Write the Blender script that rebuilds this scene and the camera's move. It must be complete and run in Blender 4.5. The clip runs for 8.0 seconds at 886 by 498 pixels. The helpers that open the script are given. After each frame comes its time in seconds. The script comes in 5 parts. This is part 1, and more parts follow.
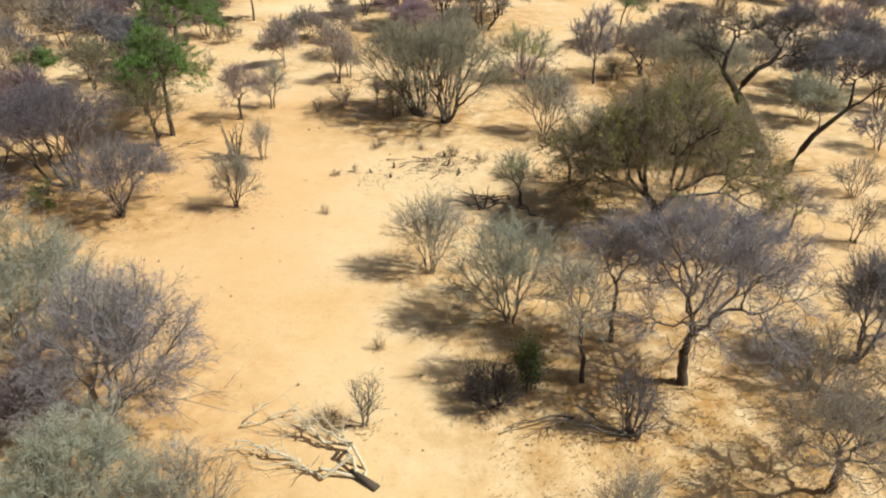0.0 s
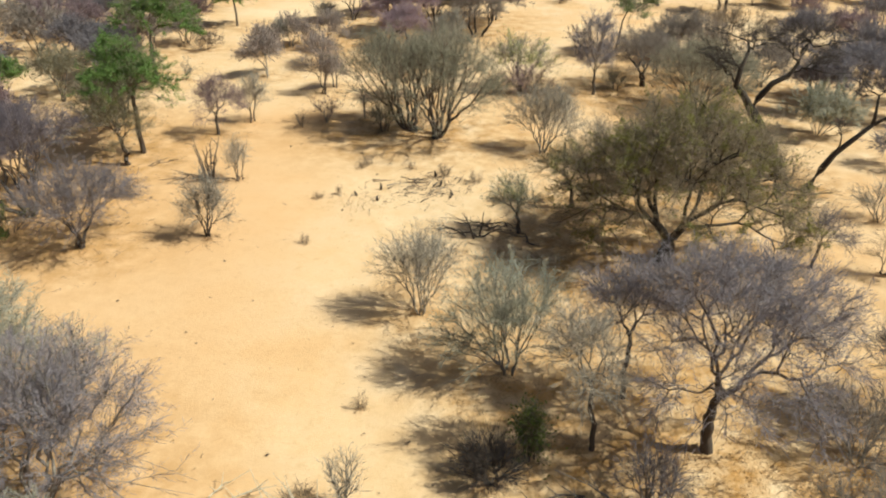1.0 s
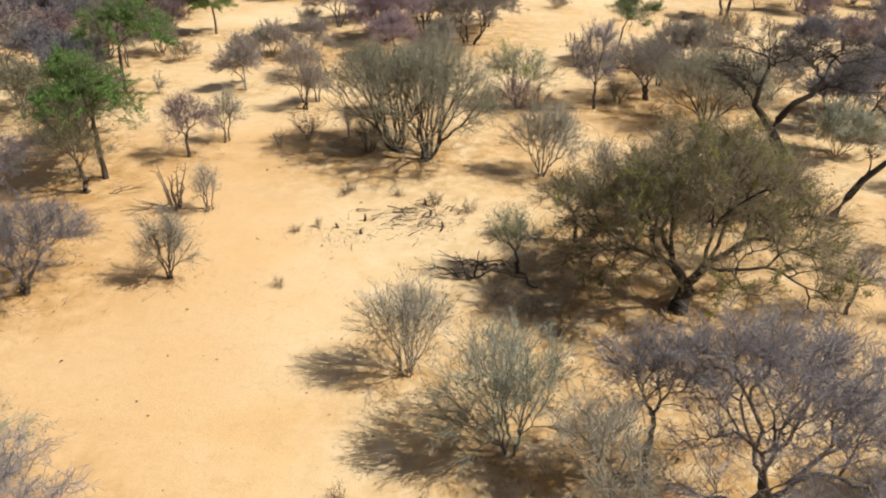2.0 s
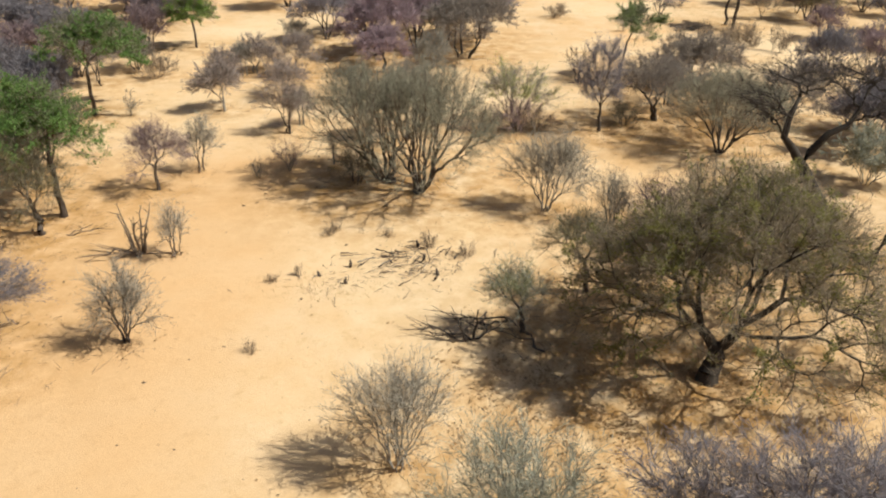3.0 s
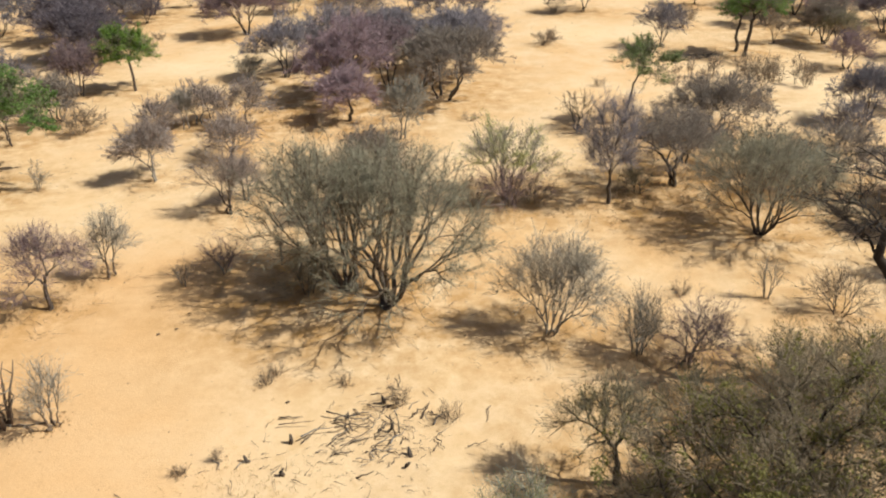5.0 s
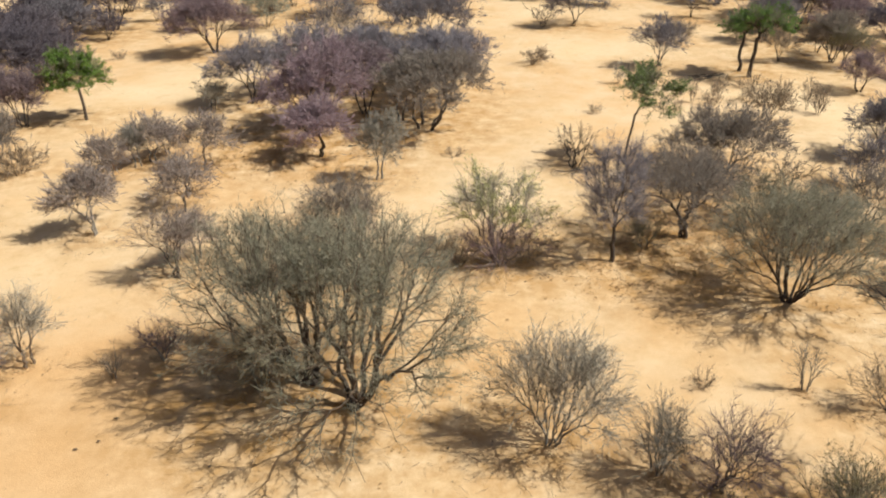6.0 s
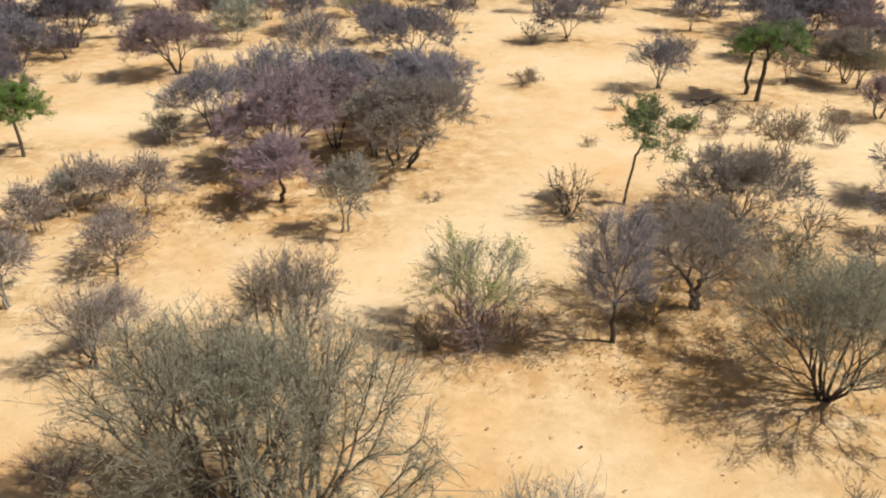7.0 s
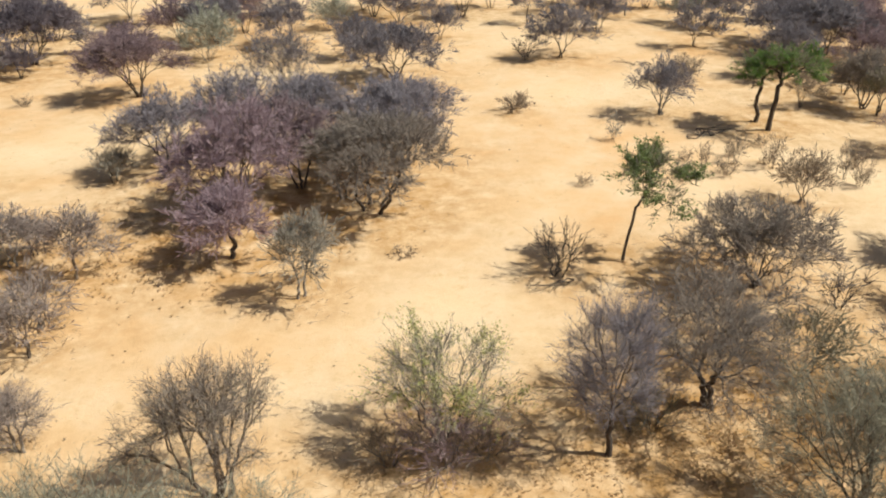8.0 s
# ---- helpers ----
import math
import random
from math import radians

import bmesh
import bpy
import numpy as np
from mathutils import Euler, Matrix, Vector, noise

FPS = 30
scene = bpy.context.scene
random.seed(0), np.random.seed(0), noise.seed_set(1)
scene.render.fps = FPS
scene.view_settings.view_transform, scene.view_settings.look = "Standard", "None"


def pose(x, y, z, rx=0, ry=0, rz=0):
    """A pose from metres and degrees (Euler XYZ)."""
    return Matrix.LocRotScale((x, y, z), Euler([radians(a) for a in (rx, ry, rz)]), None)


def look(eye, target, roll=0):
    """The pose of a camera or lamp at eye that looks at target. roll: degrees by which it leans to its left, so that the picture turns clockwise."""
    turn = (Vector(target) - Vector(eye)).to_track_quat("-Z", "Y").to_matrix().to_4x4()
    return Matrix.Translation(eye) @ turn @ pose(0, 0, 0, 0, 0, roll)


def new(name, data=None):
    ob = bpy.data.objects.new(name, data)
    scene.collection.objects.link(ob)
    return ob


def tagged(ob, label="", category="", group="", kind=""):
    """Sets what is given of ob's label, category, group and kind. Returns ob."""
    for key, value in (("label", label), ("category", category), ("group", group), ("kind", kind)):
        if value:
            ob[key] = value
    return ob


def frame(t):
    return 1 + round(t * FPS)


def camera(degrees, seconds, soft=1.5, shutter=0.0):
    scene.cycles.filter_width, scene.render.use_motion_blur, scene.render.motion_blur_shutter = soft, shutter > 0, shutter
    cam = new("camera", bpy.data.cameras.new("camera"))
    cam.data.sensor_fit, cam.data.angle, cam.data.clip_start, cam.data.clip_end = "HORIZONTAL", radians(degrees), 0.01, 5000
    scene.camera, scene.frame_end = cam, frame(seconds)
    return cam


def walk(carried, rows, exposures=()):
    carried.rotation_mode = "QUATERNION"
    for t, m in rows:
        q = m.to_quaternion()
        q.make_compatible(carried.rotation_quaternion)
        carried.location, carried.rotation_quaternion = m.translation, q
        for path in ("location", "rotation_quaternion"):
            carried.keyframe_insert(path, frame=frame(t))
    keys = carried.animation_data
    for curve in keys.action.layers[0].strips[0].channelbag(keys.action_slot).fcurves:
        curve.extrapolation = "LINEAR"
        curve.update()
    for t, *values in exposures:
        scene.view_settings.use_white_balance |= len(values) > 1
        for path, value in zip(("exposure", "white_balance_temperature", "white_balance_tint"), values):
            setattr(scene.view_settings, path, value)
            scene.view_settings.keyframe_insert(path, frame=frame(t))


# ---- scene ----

# ---------------------------------------------------------------- camera
cam = camera(60.7, 8.0, soft=2.1)
PATH = [
    (0.0, (0.038, 0.0, 12.925), (0.019, 1.764, 11.983), -0.1),
    (0.5, (0.05, 1.427, 12.814), (0.04, 3.192, 11.874), 0.0),
    (1.0, (0.101, 2.823, 12.74), (0.099, 4.588, 11.799), 0.0),
    (2.5, (0.168, 7.729, 12.582), (0.196, 9.494, 11.643), 0.0),
    (3.0, (0.192, 9.427, 12.632), (0.226, 11.194, 11.696), -0.1),
    (3.5, (0.281, 11.352, 12.665), (0.321, 13.121, 11.733), -0.3),
    (4.0, (0.467, 13.347, 12.839), (0.513, 15.117, 11.908), -0.4),
    (4.5, (0.606, 15.299, 12.954), (0.662, 17.068, 12.021), -0.6),
    (6.0, (1.194, 22.028, 13.256), (1.299, 23.796, 12.327), -0.6),
    (6.5, (1.668, 24.334, 13.378), (1.783, 26.101, 12.448), -0.6),
    (7.0, (2.269, 26.867, 13.421), (2.39, 28.635, 12.495), -0.7),
    (7.5, (2.817, 28.975, 13.467), (2.941, 30.745, 12.544), -0.7),
    (8.0, (3.592, 31.477, 13.675), (3.716, 33.245, 12.748), -0.7),
]
walk(cam, [(t, look(eye, target, roll)) for t, eye, target, roll in PATH],
     exposures=[(0.0, 0.40, 6260, 2.6), (1.0, 0.40, 6280, 3.2), (2.5, 0.34, 6320, 7.4), (8.0, 0.32, 6300, 8.4)])

# ---------------------------------------------------------------- light
SUN_ELEVATION, SUN_AZIMUTH = 48.0, -10.0      # azimuth measured from +x towards +y
world = bpy.data.worlds.new("world")
scene.world = world
world.use_nodes = True
wn = world.node_tree
for n in list(wn.nodes):
    wn.nodes.remove(n)
w_out = wn.nodes.new("ShaderNodeOutputWorld")
w_bg = wn.nodes.new("ShaderNodeBackground")
w_sky = wn.nodes.new("ShaderNodeTexSky")
w_sky.sky_type = "NISHITA"
w_sky.sun_disc = False
w_sky.sun_elevation = radians(SUN_ELEVATION)
w_sky.sun_rotation = radians(90 - SUN_AZIMUTH)
w_sky.dust_density = 2.5
w_bg.inputs["Strength"].default_value = 0.05
wn.links.new(w_sky.outputs[0], w_bg.inputs[0])
wn.links.new(w_bg.outputs[0], w_out.inputs[0])

sun_data = bpy.data.lights.new("sun", "SUN")
sun_data.energy, sun_data.angle, sun_data.color = 4.9, radians(0.53), (1.0, 0.98, 0.86)
sun = new("sun", sun_data)
ce, se = math.cos(radians(SUN_ELEVATION)), math.sin(radians(SUN_ELEVATION))
ca, sa = math.cos(radians(SUN_AZIMUTH)), math.sin(radians(SUN_AZIMUTH))
sun.matrix_world = look((ce * ca * 60, ce * sa * 60 + 30, se * 60), (0, 30, 0))


# ---------------------------------------------------------------- materials
def material(name, rough=0.9):
    m = bpy.data.materials.new(name)
    m.use_nodes = True
    nt = m.node_tree
    bsdf = nt.nodes["Principled BSDF"]
    bsdf.inputs["Roughness"].default_value = rough
    bsdf.inputs["Specular IOR Level"].default_value = 0.25
    return m, nt, bsdf


def noise_node(nt, scale, detail=4.0, rough=0.6, coords=None):
    n = nt.nodes.new("ShaderNodeTexNoise")
    n.inputs["Scale"].default_value = scale
    n.inputs["Detail"].default_value = detail
    n.inputs["Roughness"].default_value = rough
    if coords is not None:
        nt.links.new(coords, n.inputs["Vector"])
    return n


def ramp_node(nt, fac, stops):
    r = nt.nodes.new("ShaderNodeValToRGB")
    els = r.color_ramp.elements
    while len(els) < len(stops):
        els.new(0.5)
    for e, (p, c) in zip(els, stops):
        e.position = p
        e.color = (*c, 1.0) if len(c) == 3 else c
    nt.links.new(fac, r.inputs["Fac"])
    return r


def mix_node(nt, fac, a, b, mode="MIX"):
    m = nt.nodes.new("ShaderNodeMix")
    m.data_type, m.blend_type = "RGBA", mode
    for sock, v in ((m.inputs["Factor"], fac), (m.inputs[6], a), (m.inputs[7], b)):
        if isinstance(v, (int, float)):
            sock.default_value = v
        elif isinstance(v, tuple):
            sock.default_value = (*v, 1.0)
        else:
            nt.links.new(v, sock)
    return m.outputs[2]


def wood_material(name, dark, light, bump=0.4):
    """Bark: long furrows along the limb, blotches of lichen and dust."""
    m, nt, bsdf = material(name, 0.92)
    tc = nt.nodes.new("ShaderNodeTexCoord")
    mp = nt.nodes.new("ShaderNodeMapping")
    mp.inputs["Scale"].default_value = (1, 1, 0.25)
    nt.links.new(tc.outputs["Object"], mp.inputs[0])
    fine = noise_node(nt, 22, 5, 0.7, mp.outputs[0])
    blot = noise_node(nt, 2.3, 3, 0.6, tc.outputs["Object"])
    ramp = ramp_node(nt, fine.outputs["Fac"], [(0.32, dark), (0.72, light)])
    col = mix_node(nt, blot.outputs["Fac"], ramp.outputs[0], tuple(0.5 * (a + b) for a, b in zip(dark, light)))
    nt.links.new(col, bsdf.inputs["Base Color"])
    bp = nt.nodes.new("ShaderNodeBump")
    bp.inputs["Strength"].default_value, bp.inputs["Distance"].default_value = bump, 0.03
    nt.links.new(fine.outputs["Fac"], bp.inputs["Height"])
    nt.links.new(bp.outputs[0], bsdf.inputs["Normal"])
    return m


def twig_material(name, a, b, c):
    """Thin twigs and leaves: each piece takes its own tone between a and b; whole plants lean towards c."""
    m, nt, bsdf = material(name, 0.85)
    geo = nt.nodes.new("ShaderNodeNewGeometry")
    info = nt.nodes.new("ShaderNodeObjectInfo")
    tc = nt.nodes.new("ShaderNodeTexCoord")
    patch = noise_node(nt, 0.9, 2, 0.5, tc.outputs["Object"])
    mean = [0.5 * (p + q) for p, q in zip(a, b)]
    low, high = (tuple(0.42 * p + 0.58 * q for p, q in zip(end, mean)) for end in (a, b))
    isl = ramp_node(nt, geo.outputs["Random Per Island"], [(0.0, low), (1.0, high)])
    pr = ramp_node(nt, patch.outputs["Fac"], [(0.38, (0, 0, 0)), (0.66, (1, 1, 1))])
    mul = nt.nodes.new("ShaderNodeMath")
    mul.operation = "MULTIPLY_ADD"
    nt.links.new(pr.outputs[0], mul.inputs[0])
    mul.inputs[1].default_value = 0.45
    sc = nt.nodes.new("ShaderNodeMath")
    sc.operation = "MULTIPLY"
    nt.links.new(info.outputs["Random"], sc.inputs[0])
    sc.inputs[1].default_value = 0.45
    nt.links.new(sc.outputs[0], mul.inputs[2])
    tone = mix_node(nt, mul.outputs[0], isl.outputs[0], c)
    nt.links.new(tone, bsdf.inputs["Base Color"])
    # thin pieces pass some light on to their far side
    thin = nt.nodes.new("ShaderNodeBsdfTranslucent")
    nt.links.new(tone, thin.inputs["Color"])
    both = nt.nodes.new("ShaderNodeMixShader")
    both.inputs[0].default_value = 0.42
    nt.links.new(bsdf.outputs[0], both.inputs[1])
    nt.links.new(thin.outputs[0], both.inputs[2])
    out = next(n for n in nt.nodes if n.type == "OUTPUT_MATERIAL")
    nt.links.new(both.outputs[0], out.inputs["Surface"])
    return m


BARK_DARK = wood_material("bark_dark", (0.035, 0.026, 0.02), (0.13, 0.10, 0.08))
BARK_BLACK = wood_material("bark_black", (0.02, 0.016, 0.013), (0.085, 0.066, 0.052))
BARK_BROWN = wood_material("bark_brown", (0.08, 0.055, 0.04), (0.24, 0.18, 0.13))
BARK_GREY = wood_material("bark_grey", (0.11, 0.093, 0.08), (0.34, 0.295, 0.245))
BARK_PALE = wood_material("bark_bleached", (0.30, 0.24, 0.16), (0.70, 0.61, 0.46))

TWIG_GREY = twig_material("twig_grey", (0.20, 0.178, 0.15), (0.48, 0.43, 0.36), (0.35, 0.315, 0.26))
TWIG_PURPLE = twig_material("twig_purple", (0.13, 0.117, 0.126), (0.32, 0.285, 0.30), (0.23, 0.207, 0.222))
TWIG_MAUVE = twig_material("twig_mauve", (0.17, 0.122, 0.128), (0.37, 0.28, 0.28), (0.285, 0.205, 0.22))
TWIG_DUSK = twig_material("twig_dusk", (0.10, 0.083, 0.092), (0.26, 0.218, 0.24), (0.18, 0.152, 0.172))
TWIG_OLIVE = twig_material("twig_olive", (0.14, 0.12, 0.08), (0.35, 0.30, 0.21), (0.24, 0.225, 0.155))
TWIG_SAGE = twig_material("twig_sage", (0.241, 0.236, 0.19), (0.529, 0.506, 0.414), (0.368, 0.38, 0.305))
TWIG_TAN = twig_material("twig_tan", (0.17, 0.13, 0.09), (0.42, 0.33, 0.24), (0.31, 0.235, 0.17))
TWIG_DARK = twig_material("twig_dark", (0.045, 0.036, 0.03), (0.14, 0.115, 0.10), (0.09, 0.075, 0.07))
LEAF_OLIVE = twig_material("leaf_olive", (0.13, 0.112, 0.042), (0.31, 0.255, 0.105), (0.21, 0.17, 0.08))
LEAF_GREEN = twig_material("leaf_green", (0.085, 0.15, 0.038), (0.24, 0.36, 0.10), (0.15, 0.245, 0.07))
TWIG_PALE = twig_material("twig_pale", (0.26, 0.23, 0.19), (0.56, 0.50, 0.42), (0.42, 0.38, 0.31))
LEAF_OLIVE_LIGHT = twig_material("leaf_olive_light", (0.192, 0.192, 0.084), (0.408, 0.384, 0.192), (0.3, 0.288, 0.144))
LEAF_OLIVE_GREEN = twig_material("leaf_olive_green", (0.06, 0.085, 0.02), (0.17, 0.21, 0.05), (0.11, 0.14, 0.04))
LEAF_LIME = twig_material("leaf_lime", (0.29, 0.31, 0.10), (0.55, 0.54, 0.22), (0.42, 0.42, 0.16))
LEAF_SAGE = twig_material("leaf_sage", (0.202, 0.19, 0.129), (0.426, 0.392, 0.28), (0.302, 0.302, 0.218))
LEAF_DRY = twig_material("leaf_dry", (0.19, 0.16, 0.11), (0.40, 0.34, 0.25), (0.29, 0.25, 0.185))
LEAF_LIME_GREEN = twig_material("leaf_lime_green", (0.10, 0.17, 0.03), (0.27, 0.38, 0.085), (0.17, 0.27, 0.06))
TWIG_BROWN = twig_material("twig_brown", (0.167, 0.138, 0.115), (0.402, 0.339, 0.287), (0.287, 0.241, 0.207))
TWIG_LILAC = twig_material("twig_lilac", (0.195, 0.172, 0.185), (0.41, 0.368, 0.39), (0.305, 0.272, 0.29))
TWIG_ROSE = twig_material("twig_rose", (0.25, 0.18, 0.195), (0.49, 0.37, 0.39), (0.38, 0.28, 0.305))
TWIG_ASH = twig_material("twig_ash", (0.198, 0.182, 0.132), (0.462, 0.418, 0.319), (0.33, 0.308, 0.226))
TWIG_BARE_BROWN = twig_material("twig_bare_brown", (0.185, 0.148, 0.105), (0.44, 0.355, 0.26), (0.31, 0.25, 0.17))
LEAF_THORN = twig_material("leaf_thorn", (0.13, 0.13, 0.04), (0.34, 0.315, 0.105), (0.23, 0.21, 0.07))
LEAF_GREY_GREEN = twig_material("leaf_grey_green", (0.13, 0.17, 0.065), (0.30, 0.35, 0.14), (0.21, 0.26, 0.10))
TWIG_FAWN = twig_material("twig_fawn", (0.21, 0.17, 0.15), (0.48, 0.395, 0.35), (0.345, 0.285, 0.255))
LITTER = twig_material("leaf_litter", (0.27, 0.165, 0.08), (0.52, 0.36, 0.19), (0.39, 0.26, 0.13))
GRASS_DRY = twig_material("dry_grass", (0.34, 0.24, 0.10), (0.58, 0.44, 0.22), (0.45, 0.33, 0.15))
STONE = twig_material("pebble", (0.10, 0.075, 0.05), (0.30, 0.22, 0.15), (0.2, 0.14, 0.09))


def sand_material():
    m, nt, bsdf = material("sand", 0.95)
    tc = nt.nodes.new("ShaderNodeTexCoord")
    xy = tc.outputs["Object"]
    big = noise_node(nt, 0.055, 3, 0.55, xy)
    mid = noise_node(nt, 0.35, 5, 0.62, xy)
    small = noise_node(nt, 2.6, 6, 0.7, xy)
    grain = noise_node(nt, 28, 4, 0.75, xy)
    base = ramp_node(nt, big.outputs["Fac"], [(0.36, (0.615, 0.37, 0.175)), (0.64, (0.70, 0.515, 0.315))])
    # a tongue of redder sand along the near western side
    axes = nt.nodes.new("ShaderNodeSeparateXYZ")
    nt.links.new(xy, axes.inputs[0])
    west, near = nt.nodes.new("ShaderNodeMapRange"), nt.nodes.new("ShaderNodeMapRange")
    west.interpolation_type = near.interpolation_type = "SMOOTHSTEP"
    nt.links.new(axes.outputs["X"], west.inputs["Value"])
    nt.links.new(axes.outputs["Y"], near.inputs["Value"])
    west.inputs["From Min"].default_value, west.inputs["From Max"].default_value = -1.5, -8.0
    near.inputs["From Min"].default_value, near.inputs["From Max"].default_value = 47.0, 38.0
    tongue = nt.nodes.new("ShaderNodeMath")
    tongue.operation = "MULTIPLY"
    nt.links.new(west.outputs[0], tongue.inputs[0])
    nt.links.new(near.outputs[0], tongue.inputs[1])
    m1 = ramp_node(nt, mid.outputs["Fac"], [(0.40, (0, 0, 0)), (0.72, (1, 1, 1))])
    c1 = mix_node(nt, m1.outputs[0], base.outputs[0], (0.68, 0.50, 0.315))
    soft = nt.nodes.new("ShaderNodeMath")
    soft.operation = "MULTIPLY"
    nt.links.new(tongue.outputs[0], soft.inputs[0])
    soft.inputs[1].default_value = 0.72
    # yellower, paler sand at the southern end
    south, gone = nt.nodes.new("ShaderNodeMapRange"), nt.nodes.new("ShaderNodeMath")
    south.interpolation_type = "SMOOTHSTEP"
    nt.links.new(axes.outputs["Y"], south.inputs["Value"])
    south.inputs["From Min"].default_value, south.inputs["From Max"].default_value = 25.0, 15.0
    gone.operation = "MULTIPLY"
    nt.links.new(south.outputs[0], gone.inputs[0])
    gone.inputs[1].default_value = 0.1
    c1 = mix_node(nt, gone.outputs[0], c1, (0.69, 0.50, 0.25))
    # scuffed, trodden smudges
    scuff = ramp_node(nt, noise_node(nt, 0.95, 6, 0.72, xy).outputs["Fac"], [(0.56, (0, 0, 0)), (0.70, (0.75, 0.75, 0.75))])
    c1 = mix_node(nt, scuff.outputs[0], c1, (0.55, 0.36, 0.18))
    pale = ramp_node(nt, noise_node(nt, 0.16, 4, 0.6, xy).outputs["Fac"], [(0.52, (0, 0, 0)), (0.70, (0.5, 0.5, 0.5))])
    c1 = mix_node(nt, pale.outputs[0], c1, (0.73, 0.565, 0.375))
    c1 = mix_node(nt, soft.outputs[0], c1, (0.60, 0.36, 0.175))
    m2 = ramp_node(nt, small.outputs["Fac"], [(0.56, (0, 0, 0)), (0.78, (0.55, 0.55, 0.55))])
    c2 = mix_node(nt, m2.outputs[0], c1, (0.47, 0.285, 0.125))
    # trodden, mouldering leaves and straw about the feet of the thorn trees; the brown also paints in some tree shade
    mould_shade = nt.nodes.new("ShaderNodeAttribute")
    mould_shade.attribute_name = "leaf_mould_shade"
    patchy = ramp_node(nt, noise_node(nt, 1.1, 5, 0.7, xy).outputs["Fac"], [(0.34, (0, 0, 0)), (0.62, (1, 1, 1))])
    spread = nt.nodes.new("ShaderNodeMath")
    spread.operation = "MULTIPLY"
    nt.links.new(mould_shade.outputs["Fac"], spread.inputs[0])
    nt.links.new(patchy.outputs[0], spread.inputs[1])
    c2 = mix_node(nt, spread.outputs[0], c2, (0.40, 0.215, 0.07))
    g = ramp_node(nt, grain.outputs["Fac"], [(0.25, (0.78, 0.78, 0.78)), (0.7, (1.08, 1.08, 1.08))])
    c3 = mix_node(nt, 0.42, c2, g.outputs[0], "MULTIPLY")
    nt.links.new(c3, bsdf.inputs["Base Color"])
    add = nt.nodes.new("ShaderNodeMath")
    add.operation = "MULTIPLY_ADD"
    nt.links.new(small.outputs["Fac"], add.inputs[0])
    add.inputs[1].default_value = 2.0
    nt.links.new(grain.outputs["Fac"], add.inputs[2])
    bp = nt.nodes.new("ShaderNodeBump")
    bp.inputs["Strength"].default_value, bp.inputs["Distance"].default_value = 0.32, 0.05
    nt.links.new(add.outputs[0], bp.inputs["Height"])
    nt.links.new(bp.outputs[0], bsdf.inputs["Normal"])
    return m


SAND = sand_material()


# ---------------------------------------------------------------- mesh helpers
def mesh_of(name, verts, faces, mat, smooth=False):
    """A mesh from numpy arrays: verts (n, 3), faces (m, k)."""
    me = bpy.data.meshes.new(name)
    k = faces.shape[1]
    me.vertices.add(len(verts))
    me.vertices.foreach_set("co", np.ascontiguousarray(verts, dtype=np.float32).ravel())
    me.loops.add(faces.size)
    me.loops.foreach_set("vertex_index", np.ascontiguousarray(faces, dtype=np.int32).ravel())
    me.polygons.add(len(faces))
    me.polygons.foreach_set("loop_start", np.arange(0, faces.size, k, dtype=np.int32))
    me.polygons.foreach_set("use_smooth", np.full(len(faces), smooth))
    me.materials.append(mat)
    me.update(calc_edges=True)
    return me


def part(name, me, parent, label="", kind=""):
    ob = new(name, me)
    ob.parent = parent
    return tagged(ob, label, "", "", kind)


def unit(v):
    return v / np.maximum(np.linalg.norm(v, axis=-1, keepdims=True), 1e-9)


def side_axes(d):
    ref = np.where(np.abs(d[:, 2:3]) > 0.9, np.array([[1.0, 0, 0]]), np.array([[0, 0, 1.0]]))
    a = unit(np.cross(d, ref))
    return a, np.cross(d, a)


def tubes(p0, p1, r0, r1, sides):
    """Tapered open tubes from p0 to p1: one piece each."""
    n = len(p0)
    a, b = side_axes(unit(p1 - p0))
    ang = np.arange(sides) * 2 * np.pi / sides
    ring = np.cos(ang)[None, :, None] * a[:, None, :] + np.sin(ang)[None, :, None] * b[:, None, :]
    v0 = p0[:, None, :] + ring * r0[:, None, None]
    v1 = p1[:, None, :] + ring * r1[:, None, None]
    verts = np.concatenate([v0, v1], axis=1).reshape(-1, 3)
    i = np.arange(sides)
    j = (i + 1) % sides
    quad = np.stack([i, j, j + sides, i + sides], axis=1)
    faces = (np.arange(n)[:, None, None] * 2 * sides + quad[None]).reshape(-1, 4)
    return verts, faces


def rod(points, radii, sides):
    """One bent tapering tube through the points, closed at both ends."""
    pts, r = np.asarray(points, float), np.asarray(radii, float)
    d = unit(np.gradient(pts, axis=0))
    a, b = side_axes(d)
    ang = np.arange(sides) * 2 * np.pi / sides
    ring = pts[:, None, :] + (np.cos(ang)[None, :, None] * a[:, None, :] + np.sin(ang)[None, :, None] * b[:, None, :]) * r[:, None, None]
    n = len(pts)
    i = np.arange(sides)
    j = (i + 1) % sides
    quad = np.stack([i, j, j + sides, i + sides], axis=1)
    faces = (np.arange(n - 1)[:, None, None] * sides + quad[None]).reshape(-1, 4)
    verts = np.concatenate([ring.reshape(-1, 3), pts[:1], pts[-1:]])
    k, z = n * sides, n * sides + 1
    e = (n - 1) * sides
    caps = np.concatenate([np.stack([np.full(sides, k), j, i], axis=1), np.stack([np.full(sides, z), e + i, e + j], axis=1)])
    tris = np.concatenate([faces[:, [0, 1, 2]], faces[:, [0, 2, 3]], caps])
    return verts, tris


